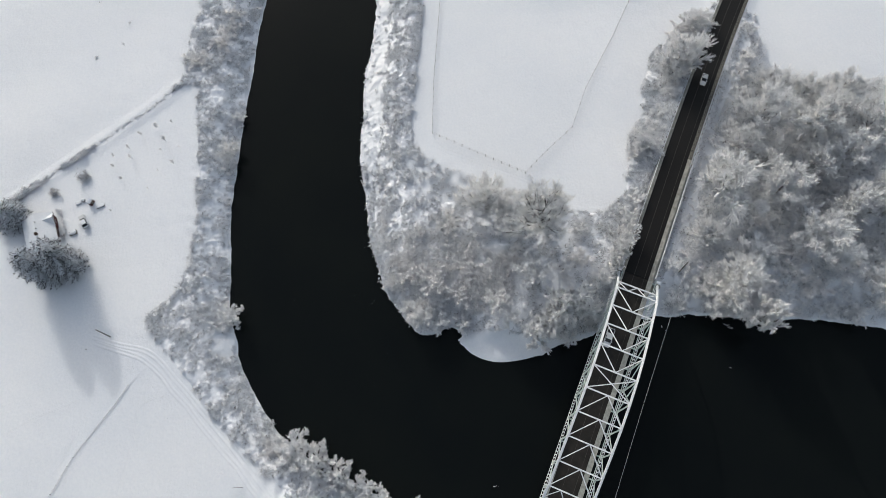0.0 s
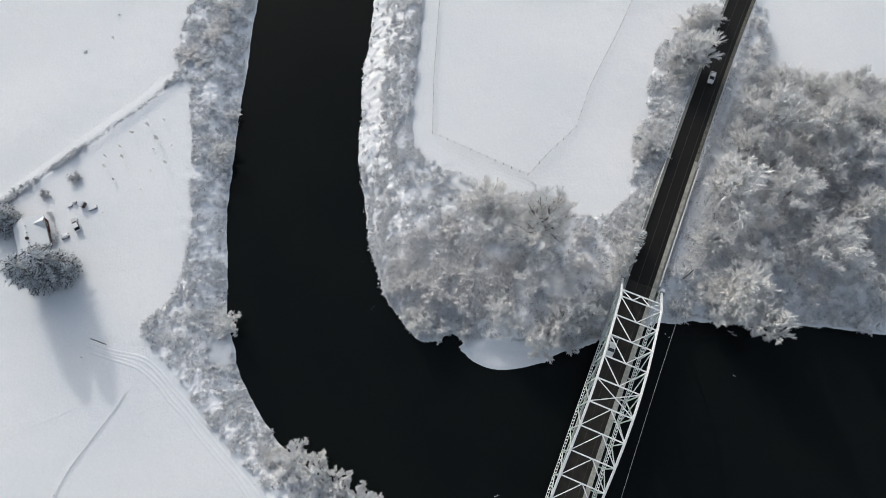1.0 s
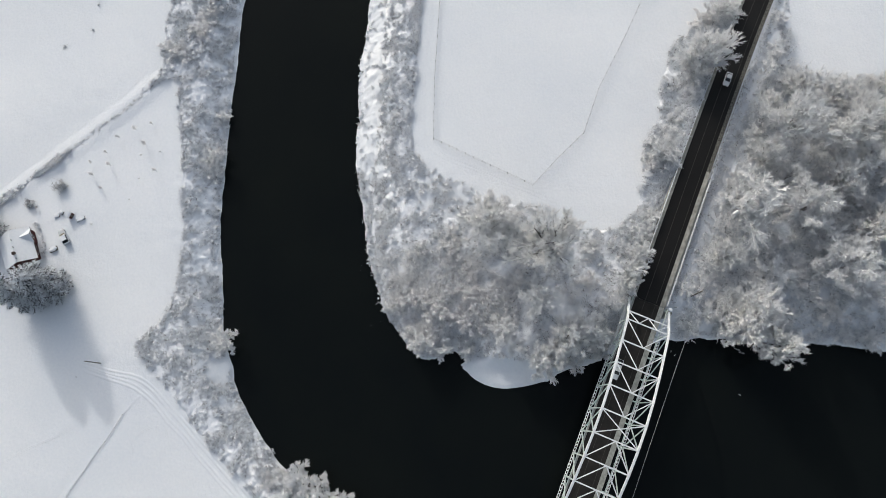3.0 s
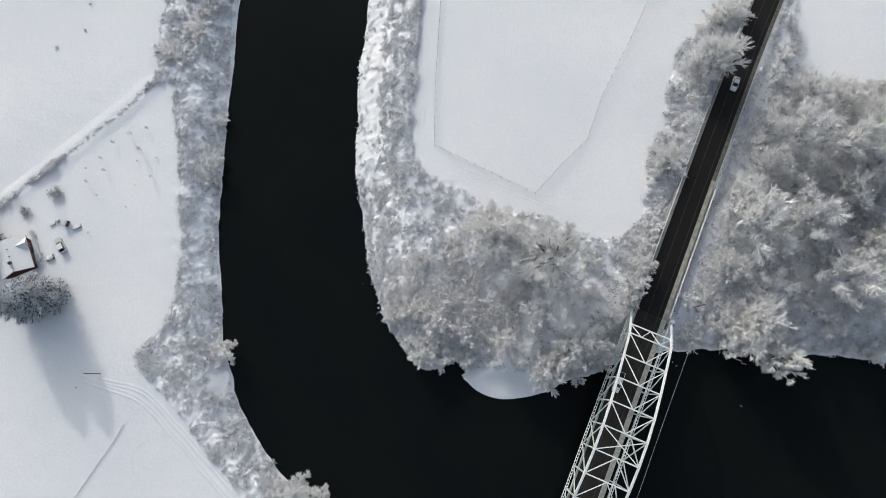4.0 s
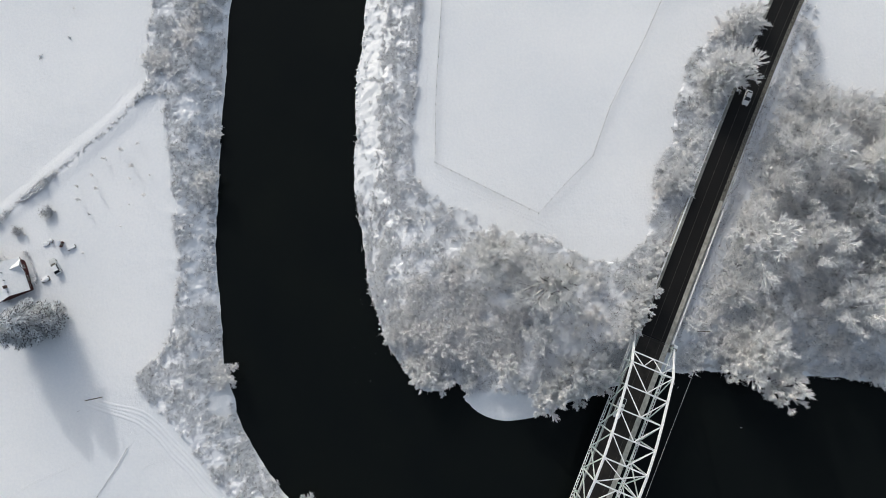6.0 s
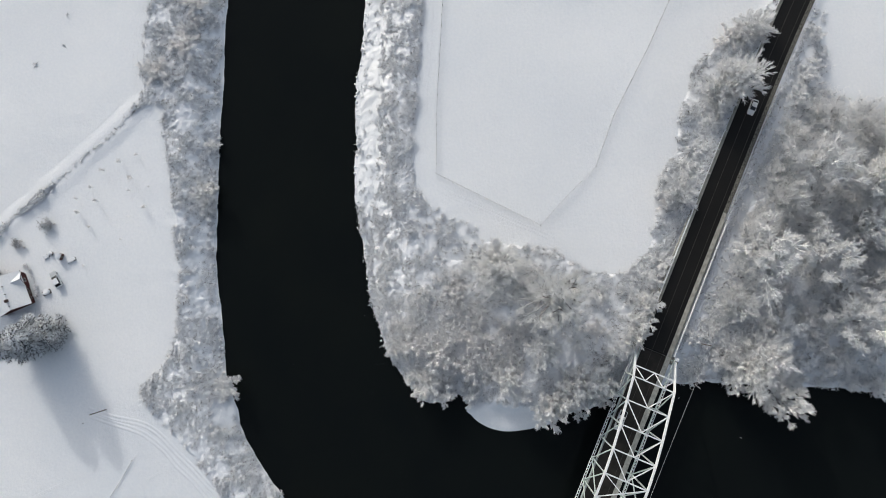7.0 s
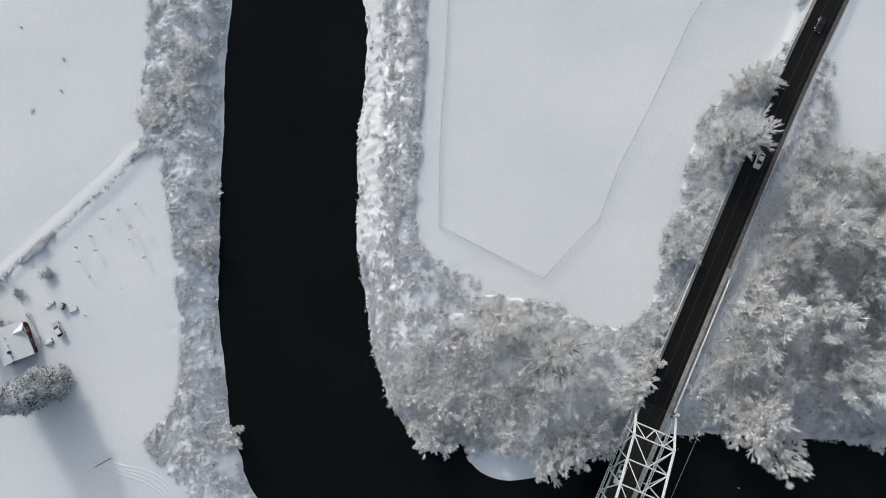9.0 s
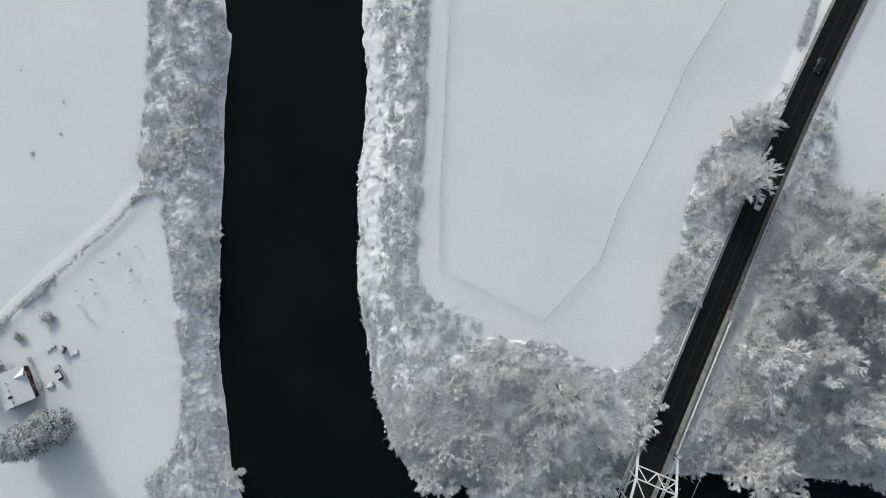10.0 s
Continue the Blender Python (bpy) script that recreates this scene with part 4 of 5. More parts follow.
ROADSIDE = [(44.1, 81.4), (50.2, 85.9), (53.5, 97.2), (53.6, 105.6), (59.8, 114.6), (59.2, 119.2), (61.6, 128.3), (64.9, 137.4), (71, 143.4), (78.8, 149.4), (84, 150.5), (79, 137), (72, 121), (63, 101), (55, 83), (47, 64)]
bramble_mat("dark snowy brambles at the foot of the embankment", ROADSIDE, 45, 0.6)
c = patchy(scatter(ROADSIDE, 2.0, rs), 3, -0.6)
thicket("roadside_thicket", "dark brushwood beside the road, tipped with snow", c, 14, 0.6, 1.7, SHRUB)
VERGE = [(95.5, 180), (97.5, 180), (93.5, 169), (91, 166.5), (91.5, 169)]
thicket("verge_scrub", "narrow strip of snowy scrub on the road verge", scatter(VERGE, 3.0, rs), 18, 0.5, 1.1, SHRUB)
TUFTS = np.array([on_road(q, bend(q) + 5.2 + abs(o)).to_2d()[:] for q, o in zip(rs.uniform(9, 112, 420), rs.normal(0.3, 1.0, 420))])
thicket("verge_tufts", "low grass and bramble tufts on the snowy verge", TUFTS, 20, 0.15, 0.6, SHRUB)
TUFTS = np.array([on_road(q, bend(q) - 4.9 - abs(o)).to_2d()[:] for q, o in zip(rs.uniform(9, 112, 260), rs.normal(0.2, 0.6, 260))])
thicket("verge_tufts", "low grass and bramble tufts under the railing", TUFTS, 22, 0.15, 0.5, SHRUB)
EAST_VERGE = [(80, 106), (88, 122), (95, 138), (98.5, 148), (99.5, 147), (97, 135), (93, 124), (86, 106)]
thicket("verge_scrub", "tangled scrub on the embankment foot, tipped with snow", scatter(EAST_VERGE, 0.9, rs), 19, 0.7, 1.7, SHRUB)
WOOD_FLOOR = [(58.5, 53), (60.5, 66), (69.5, 88), (78, 104), (87, 122), (97, 142), (101, 152), (101, 141), (100, 130), (107, 127.7), (128, 126), (150, 124), (150, 48), (118, 48.5), (95, 50.4), (72, 51.8)]
bramble_mat("lumpy drifted snow over brambles between the trees", WOOD_FLOOR, 44, 0.26, 0.6, SNOW)
c = patchy(scatter(WOOD_FLOOR, 0.75, rs), 5, -0.7)
thicket("wood_undergrowth", "rimed undergrowth between the trees of the wood", c, 15, 0.5, 1.6, HAZE, 3, 6, 5, 2)
u = patchy(scatter(WOOD_FLOOR, 0.42, rs), 5, -0.6)
u = u[road_coords(u[:, 0], u[:, 1])[1] > 11.0]
thicket("wood_understorey", "head-high rimed saplings and brush between the trees", u, 47, 1.6, 4.2, HAZE, 4, 9, 2, 1)
fine_hedge = spline(HEDGE_LINE, 0.6)[30:]
c = np.vstack([[(x + dx, y + dy) for dx, dy in rs.normal(0, 0.3, (2, 2))] for x, y in fine_hedge])
tall_part = ((c[:, 0] > -121) & (c[:, 0] < -112.5)) | (c[:, 0] < -125) | ((c[:, 0] > -90.5))
thicket("field_hedge", "low patchy hedge along the field boundary, dusted with snow", c[~tall_part][::3], 16, 0.12, 0.35, SHRUB)
c = np.vstack([c[tall_part] + rs.normal(0, 0.3, (tall_part.sum(), 2)) for _ in range(3)])
thicket("field_hedge", "bushy stretch of the boundary hedge, dusted with snow", c, 17, 0.6, 1.4, SHRUB)


# ---- house and yard ----
YARD = -2.0
HOUSE = pose(-119.9, 73.0, gz(-117, 79), 0, 0, 22.9)
# in the house's own frame y runs along the ridge to the north, x to the east
house = thing("house", "small dark red farmhouse with a thick snow-covered gable roof", "house", at=HOUSE)
EAVE, RIDGE, LONG, WIDE = 2.35, 4.5, 9.3, 4.1


def prism(profile, y0, y1):
    """A closed outline in x and z drawn out from y0 to y1."""
    bm = bmesh.new()
    a = [bm.verts.new((x, y0, z)) for x, z in profile]
    b = [bm.verts.new((x, y1, z)) for x, z in profile]
    bm.faces.new(a)
    bm.faces.new(b[::-1])
    n = len(a)
    for k in range(n):
        bm.faces.new((a[k], b[k], b[(k + 1) % n], a[(k + 1) % n]))
    bmesh.ops.recalc_face_normals(bm, faces=bm.faces)
    return bm


def turned(bm, m):
    bmesh.ops.transform(bm, matrix=m, verts=bm.verts)
    return bm


def roof_profile(wide, eave, ridge, thick):
    return [(-wide, eave), (0, ridge), (wide, eave), (wide, eave + thick), (0, ridge + thick * 1.15), (-wide, eave + thick)]


part("wall", prism([(-WIDE, -0.4), (WIDE, -0.4), (WIDE, EAVE), (0, RIDGE - 0.05), (-WIDE, EAVE)], 0.3, LONG), REDWALL, house, "dark red boarded walls")
part("roof", prism(roof_profile(WIDE + 0.45, EAVE - 0.22, RIDGE, 0.12), -0.1, LONG + 0.4), BRICK, house, "dark roof edge")
part("roof_snow", prism(roof_profile(WIDE + 0.40, EAVE - 0.08, RIDGE + 0.13, 0.24), -0.06, LONG + 0.36), SNOW, house, "smooth thick snow on the roof")
wing = pose(0, 7.0, 0, 0, 0, -90)
part("wing_wall", turned(prism([(-1.9, -0.4), (1.9, -0.4), (1.9, 2.2), (0, 3.5), (-1.9, 2.2)], 1.0, 4.35), wing), REDWALL, house)
part("wing_roof", turned(prism(roof_profile(2.25, 2.0, 3.55, 0.12), 0.6, 4.75), wing), BRICK, house)
part("wing_snow", turned(prism(roof_profile(2.2, 2.14, 3.69, 0.22), 0.6, 4.7), wing), SNOW, house)
for y, z in ((1.3, 1.3), (3.6, 1.3)):
    w = part("window", box((WIDE - 0.02, y, z - 0.5), (WIDE + 0.05, y + 0.9, z + 0.5), None, 0.01), TRIM, house, "white-framed window")
    part("pane", box((WIDE + 0.02, y + 0.1, z - 0.4), (WIDE + 0.06, y + 0.8, z + 0.4)), GLASS, w)
w = part("window", box((4.34, 6.5, 0.9), (4.41, 7.5, 1.9), None, 0.01), TRIM, house, "white-framed window")
part("pane", box((4.38, 6.6, 1.0), (4.43, 7.4, 1.8)), GLASS, w)
part("door", box((WIDE - 0.02, 4.9 - 2.1, -0.2), (WIDE + 0.06, 4.9 - 1.2, 1.85), None, 0.01), WOOD, house, "dark board door")
part("porch_snow", box((WIDE + 0.1, 2.2, -0.1), (WIDE + 1.5, 4.4, 0.22), None, 0.1), SNOW, house, "snow-covered step")
ch = part("chimney", box((-0.35, 2.2, RIDGE - 0.6), (0.4, 2.9, RIDGE + 1.0), None, 0.03), BRICK, house, "dark brick chimney")
part("flue", rod((0.02, 2.55, RIDGE + 1.0), (0.02, 2.55, RIDGE + 1.35), 0.17, 0.15, 10), BRICK, ch)
for y, z in ((1.0, 0.45), (4.4, 0.4), (6.6, 0.35)):
    part("roof_vent", rod((0.25, y, RIDGE - 0.1), (0.25, y, RIDGE + z + 0.3), 0.12, 0.12, 8), GLASS, house, "dark roof vent pipe")


def conifer(seed, h, r):
    """Trunk and crown of a broad conifer: whorls of drooping boughs, each with rows of needled sprays."""
    rng = np.random.RandomState(seed)
    wood = [frustums(np.array([[0, 0, -0.4]]), np.array([[0, 0, h * 0.97]]), np.array([0.42]), np.array([0.06]), 8)]
    a, b, ra = [], [], []
    levels = 26
    for i in range(levels):
        f = i / (levels - 1)
        z = 0.9 + f * (h - 1.6)
        span = r * (1 - f ** 3.2) ** 0.7 * (0.95 + 0.25 * rng.rand()) + 0.5
        n = int(11 + 8 * (1 - f))
        for k in range(n):
            az = k * 6.283 / n + rng.uniform(0, 0.7) + i
            ln = span * rng.uniform(0.7, 1.2)
            out = np.array([math.cos(az), math.sin(az), 0])
            p0 = np.array([0, 0, z])
            tip = p0 + out * ln + np.array([0, 0, (0.35 - 0.55 * (1 - f)) * ln * 0.6])
            a.append(p0)
            b.append(tip)
            ra.append(0.08 + 0.015 * ln)
            side = np.array([-out[1], out[0], 0])
            m = max(4, int(ln * 5.5))
            for q in range(m):
                t = 0.3 + 0.7 * (q + rng.rand()) / m
                c = p0 + (tip - p0) * t
                sg = 1 if q % 2 else -1
                w = (out * rng.uniform(0.5, 1.1) + side * sg * rng.uniform(0.3, 1.0) + np.array([0, 0, rng.uniform(-0.35, 0.3)]))
                a.append(c)
                b.append(c + w / np.linalg.norm(w) * rng.uniform(0.55, 1.2) * (0.85 + 0.3 * (1 - t)))
                ra.append(rng.uniform(0.07, 0.15))
    a, b, ra = np.array(a), np.array(b), np.array(ra)
    big = rng.uniform(0, 1, len(a)) < 0.16
    mid = a[big] * 0.35 + b[big] * 0.65 + np.array([[0, 0, 0.06]])
    return join(wood), sprays(a, b, ra), clods(mid, rng.uniform(0.12, 0.30, big.sum()), rng, 1.6, True)


for x, y, h, r, seed, label in ((-116.4, 64.2, 17.8, 3.8, 5, "tall broad conifer, dark green and laden with snow"), (-110.6, 66.4, 19.2, 4.0, 7, "tall conifer grown together with its neighbour, laden with snow"),
                                (-131.5, 82.0, 9.5, 3.7, 6, "dark snow-dusted conifer behind the house")):
    t = thing("conifer", label, "tree", "conifers by the house")
    (wv, wf), (fv, ff), (cv, cf) = conifer(seed, h, r)
    part("trunk", mesh_from("trunk", wv, wf, BARK), None, t)
    part("crown", mesh_from("crown", fv, ff, NEEDLE), None, t, "dark needles with snow on the boughs")
    part("snow", mesh_from("snow", cv, cf, SNOW), None, t, "lumps of snow lying on the boughs")
    t.matrix_basis = pose(x, y, gz(x, y))


def shed(at):
    t = thing("shed", "tiny dark red shed with a snowy lean roof", "shed", at=at)
    part("wall", prism([(-0.55, -0.2), (0.55, -0.2), (0.55, 1.4), (-0.55, 1.65)], -0.8, 0.8), REDWALL, t)
    part("roof", turned(box((-0.65, -0.9, -0.04), (0.65, 0.9, 0.04)), pose(0, 0, 1.6, 0, 12.5)), TRIM, t)
    part("roof_snow", turned(box((-0.6, -0.85, 0.05), (0.45, 0.85, 0.2), None, 0.06), pose(0, 0, 1.6, 0, 12.5)), SNOW, t)
    part("door", box((0.54, -0.35, -0.1), (0.59, 0.35, 1.2)), WOOD, t)


shed(pose(-109.4, 87.4, gz(-109.4, 87.4), 0, 0, -20))


def covered_heap(name, label, x, y, sx, sy, h, turn, seed):
    """A thing rounded over by snow."""
    rng = np.random.RandomState(seed)
    t = thing(name, label, "heap", "snowed-over things in the yard", at=pose(x, y, gz(x, y), 0, 0, turn))
    bm = box((-sx / 2, -sy / 2, -0.2), (sx / 2, sy / 2, h * 0.45), None, 0.05)
    part("body", bm, WOOD, t, "dark timber side under the snow")
    bm = bmesh.new()
    bmesh.ops.create_icosphere(bm, subdivisions=3, radius=0.5)
    for v in bm.verts:
        q = v.co * 2
        v.co = Vector([math.copysign(abs(a) ** 0.55, a) for a in q]) * 0.5
        k = 1 + 0.12 * math.sin(7 * v.co.x + seed) + 0.1 * math.sin(9 * v.co.y + 2 * seed) + rng.uniform(-0.03, 0.03)
        v.co = Vector((v.co.x * sx * 1.08 * k, v.co.y * sy * 1.08 * k, h * 0.45 + max(v.co.z, -0.1) * h * 0.75 * k))
    part("snow", bm, SNOW, t)


covered_heap("woodpile", "woodpile rounded over with snow", -113.1, 77.6, 2.2, 1.3, 0.9, 25, 1)
covered_heap("woodpile", "small stack rounded over with snow", -106.5, 86.4, 2.4, 1.0, 0.7, 25, 2)
covered_heap("crate", "crate rounded over with snow", -113.6, 87.5, 1.6, 1.0, 0.6, 20, 3)
covered_heap("barrel_group", "dark bins topped with snow", -112.2, 88.3, 0.8, 0.9, 1.2, -20, 4)


# ---- vehicles ----
def loft(sections):
    """A skin through rings of points, closed at both ends."""
    bm = bmesh.new()
    rings = [[bm.verts.new(p) for p in ring] for ring in sections]
    for a, b in zip(rings[:-1], rings[1:]):
        n = len(a)
        for k in range(n):
            bm.faces.new((a[k], a[(k + 1) % n], b[(k + 1) % n], b[k]))
    bm.faces.new(rings[0][::-1])
    bm.faces.new(rings[-1])
    bmesh.ops.recalc_face_normals(bm, faces=bm.faces)
    return bm


def car(label, at, paint, length=4.6, width=1.85, pickup=False, snowy=False, group="vehicles"):
    """Front towards +y."""
    t = thing("car" if not pickup else "pickup_truck", label, "car" if not pickup else "truck", group, at=at)
    l, w = length / 2, width / 2

    def ring(y, hw, z0, z1, b=0.1):
        return [(-hw, y, z0 + b), (-hw + b, y, z0), (hw - b, y, z0), (hw, y, z0 + b), (hw, y, z1 - b), (hw - b, y, z1), (-hw + b, y, z1), (-hw, y, z1 - b)]

    hood = 0.95 if not pickup else 1.08
    rear = 1.0 if not pickup else 1.02
    part("body", loft([ring(-l, w * 0.86, 0.42, rear - 0.14), ring(-l + 0.16, w * 0.97, 0.32, rear - 0.03), ring(-l * 0.55, w, 0.28, rear), ring(0.1, w, 0.28, hood + 0.02),
                       ring(l * 0.42, w, 0.28, hood), ring(l - 0.35, w * 0.95, 0.3, hood - 0.12), ring(l, w * 0.8, 0.42, hood - 0.32)]), paint, t)
    c0, c1, c2, c3 = (-l + 0.35, -l + 1.0, l * 0.02, l * 0.42) if not pickup else (-0.45, -0.2, l * 0.22, l * 0.5)
    top = 1.48 if not pickup else 1.82

    g = loft([[(-w * 0.9, c0, rear - 0.03), (w * 0.9, c0, rear - 0.03), (w * 0.9, c3, hood - 0.03), (-w * 0.9, c3, hood - 0.03)],
              [(-w * 0.74, c1, top - 0.03), (w * 0.74, c1, top - 0.03), (w * 0.74, c2, top - 0.03), (-w * 0.74, c2, top - 0.03)]])
    part("glasshouse", g, GLASS, t, "dark windows")
    part("roof_panel", box((-w * 0.74, c1 - 0.03, top - 0.03), (w * 0.74, c2 + 0.03, top + 0.03), None, 0.025), paint, t)
    for sx in (-1, 1):
        for f0, f1 in (((c0, rear), (c1, top)), ((c3, hood), (c2, top))):
            part("pillar", beam((sx * w * 0.9, f0[0], f0[1] - 0.03), (sx * w * 0.74, f1[0], f1[1] - 0.02), 0.09, 0.07), paint, t)
        part("door_pillar", beam((sx * w * 0.905, (c0 + c3) / 2, rear - 0.02), (sx * w * 0.745, (c1 + c2) / 2, top - 0.02), 0.09, 0.05), paint, t)
        part("mirror", box((sx * w, c3 - 0.35, hood), (sx * (w + 0.18), c3 - 0.2, hood + 0.14), None, 0.03) if sx > 0 else box((-w - 0.18, c3 - 0.35, hood), (-w, c3 - 0.2, hood + 0.14), None, 0.03), paint, t)
        part("headlight", box((min(sx * w * 0.5, sx * w * 0.82), l - 0.16, hood - 0.42), (max(sx * w * 0.5, sx * w * 0.82), l + 0.015, hood - 0.28), None, 0.02), LAMP, t)
        part("tail_light", box((min(sx * w * 0.6, sx * w * 0.85), -l - 0.015, rear - 0.35), (max(sx * w * 0.6, sx * w * 0.85), -l + 0.1, rear - 0.18), None, 0.02), REDWALL, t)
        for y in (-l * 0.6, l * 0.62):
            wh = part("wheel", rod((sx * (w - 0.2), y, 0.33), (sx * (w + 0.01), y, 0.33), 0.33, 0.33, 18), RUBBER, t)
            part("rim", rod((sx * (w - 0.01), y, 0.33), (sx * (w + 0.03), y, 0.33), 0.2, 0.19, 14), SILVER, wh)
    if pickup:
        part("load_bed", box((-w * 0.86, -l + 0.12, rear - 0.02), (w * 0.86, -0.55, rear + 0.012)), DARKPAINT, t, "dark load bed")
        for sx in (-1, 1):
            part("bed_side", box((sx * w * 0.9 - 0.05, -l + 0.08, rear), (sx * w * 0.9 + 0.05, -0.5, rear + 0.16), None, 0.02), paint, t)
        part("tailgate", box((-w * 0.9, -l + 0.03, rear), (w * 0.9, -l + 0.1, rear + 0.16), None, 0.02), paint, t)
    if snowy:
        part("snow", box((-w * 0.72, c1 - 0.05, top + 0.02), (w * 0.72, c2 + 0.1, top + 0.18), None, 0.06), SNOW, t, "snow on the roof")
        part("snow", box((-w * 0.8, -l + 0.08, rear - 0.06), (w * 0.8, c0 + 0.02, rear + 0.06), None, 0.03), SNOW, t, "snow on the boot lid")
    else:
        part("grille", box((-w * 0.45, l - 0.12, hood - 0.5), (w * 0.45, l + 0.012, hood - 0.3), None, 0.02), GLASS, t)
    return t


HEADING = -23.3
p = on_road(78.5, -0.2)
car("white saloon car on the wet road", pose(p.x, p.y, ROAD_Z - float(dip(78.5)) + 0.01, 0, 0, 180 + HEADING), WHITEPAINT, 4.4, 1.76)
p = on_road(119.0, 1.2)
car("dark car on the wet road", pose(p.x, p.y, ROAD_Z - float(dip(119.0)) + 0.01, 0, 0, 178 + HEADING), DARKPAINT, 4.2, 1.75)
p = on_road(-12.0, -2.5)
car("white pickup truck on the bridge deck", pose(p.x, p.y, ROAD_Z - 0.005, 0, 0, 180 + HEADING), WHITEPAINT, 5.4, 1.95, True)
car("silver car parked in the yard, snow on its roof", pose(-110.4, 81.1, gz(-110.4, 81.1), 0, 0, 31), SILVER, 4.9, 1.85, False, True)


# ---- fences ----
def fence(label, line, gap, height, wires, group):
    t = thing("fence", label, "fence", group)
    pts = spline_straight(line, gap)
    me = None
    tops = []
    for x, y in pts:
        z = gz(x, y)
        if me is None:
            bm = rod((0, 0, -0.3), (0, 0, height), 0.07, 0.06, 6)
            post = part("post", bm, WOOD, t)
            me = post.data
        else:
            post = part("post", me, WOOD, t)
        post.location = (x, y, z)
        post.rotation_euler = (random.uniform(-0.04, 0.04), random.uniform(-0.04, 0.04), random.uniform(0, 6))
        tops.append((x, y, z))
    tops = np.array(tops)
    for k in range(wires):
        lift = np.array([0, 0, height * (0.95 - 0.8 * k / max(1, wires - 1))])
        part("wire", mesh_from("wire", *frustums(tops[:-1] + lift, tops[1:] + lift, 0.018, 0.018, 3), CABLE), CABLE, t)
    return t


def spline_straight(line, gap):
    out = []
    for (x1, y1), (x2, y2) in zip(line[:-1], line[1:]):
        n = max(1, round(math.hypot(x2 - x1, y2 - y1) / gap))
        out += [(x1 + (x2 - x1) * k / n, y1 + (y2 - y1) * k / n) for k in range(n)]
    return out + [line[-1]]


fence("wire fence on wooden posts round the snowy field", [(1.5, 230), (-2.1, 181.5), (-3.5, 158.3), (-5.5, 127.6), (-5.9, 108.6), (0.8, 105.1), (22.1, 94.2), (29.2, 101.9), (37.3, 109.9), (42.5, 123.9),
      (52.7, 143.3), (62.2, 163.4), (72.0, 178.9), (88, 205)], 2.75, 1.4, 4, "field fences")
fence("low weathered fence half buried in snow", [(-88.5, 32.3), (-91.2, 27.4), (-95.9, 20.0), (-99.9, 13.6), (-103.9, 4.6), (-108, -6)], 2.2, 0.5, 3, "field fences")


# ---- utility poles and cable ----
def utility_pole(label, x, y, top, r=0.15):
    t = thing("utility_pole", label, "utility pole", "utility poles")
    z = gz(x, y)
    part("pole", rod((x, y, z - 0.3), (x, y, top), r, r * 0.8, 10), WOOD, t)
    part("insulator", rod((x, y, top), (x, y, top + 0.25), 0.09, 0.05, 8), LAMP, t)
    return t


utility_pole("dark wooden utility pole beside the approach", 63.5, 62.2, 8.2)
utility_pole("dark wooden utility pole standing in the yard snow", -96.0, 45.8, 6.2)
utility_pole("dark wooden utility pole on the far bank", 30.8, -14.0, 8.2)
cable = thing("overhead_cable", "thin pale cable strung across the river beside the bridge", "cable")
ends = np.array([(63.5, 62.2, 8.3), (30.8, -14.0, 8.3)])
tt = np.linspace(0, 1, 25)[:, None]
run = ends[0] + (ends[1] - ends[0]) * tt - np.array([0, 0, 1]) * 4 * tt * (1 - tt) * 1.4
part("strand", mesh_from("strand", *frustums(run[:-1], run[1:], 0.045, 0.045, 5), CABLE), CABLE, cable)
post_mark = thing("marker_post", "short dark post sticking out of the snow", "post")
part("stake", rod((-102.0, 42.2, gz(-102, 42.2) - 0.2), (-102.0, 42.2, gz(-102, 42.2) + 0.9), 0.07, 0.06, 6), WOOD, post_mark)
gate = thing("low_rail", "short dark rail on posts beside the drive", "rail")
for x, y in ((-54.4, 6.0), (-56.6, 5.9)):
    part("post", rod((x, y, gz(x, y) - 0.2), (x, y, gz(x, y) + 0.9), 0.07, 0.07, 6), WOOD, gate)
part("bar", beam((-54.3, 6.0, gz(-54.4, 6.0) + 0.85), (-56.7, 5.9, gz(-56.6, 5.9) + 0.85), 0.1, 0.1), WOOD, gate)


# ---- orchard ----
def sapling(x, y, h, label):
    seed = int(abs(x * 7 + y * 3)) % 1000
    t = thing("sapling", label, "tree", "orchard saplings")
    rng = np.random.RandomState(seed)
    n = 34
    a = np.stack([np.zeros(n), np.zeros(n), rng.uniform(0.35, 0.9, n) * h], -1)
    b = a + unit(rng.normal(0, 1, (n, 3)) + np.array([[0, 0, 0.9]])) * h * rng.uniform(0.22, 0.42, (n, 1))
    part("trunk", mesh_from("trunk", *frustums(np.array([[0, 0, -0.2]]), np.array([[0, 0, h]]), np.array([0.05]), np.array([0.015]), 6), BARK), None, t)
    k = n * 5
    ra = np.repeat(a, 5, 0) + (np.repeat(b, 5, 0) - np.repeat(a, 5, 0)) * rng.uniform(0.3, 1, (k, 1))
    rb = ra + unit(rng.normal(0, 1, (k, 3))) * h * rng.uniform(0.08, 0.2, (k, 1))
    part("crown", mesh_from("crown", *join([frustums(a, b, 0.03, 0.0, 3), frustums(ra, rb, 0.025, 0.0, 3)]), BROWN), None, t, "thin bare twigs")
    t.matrix_basis = pose(x, y, gz(x, y))


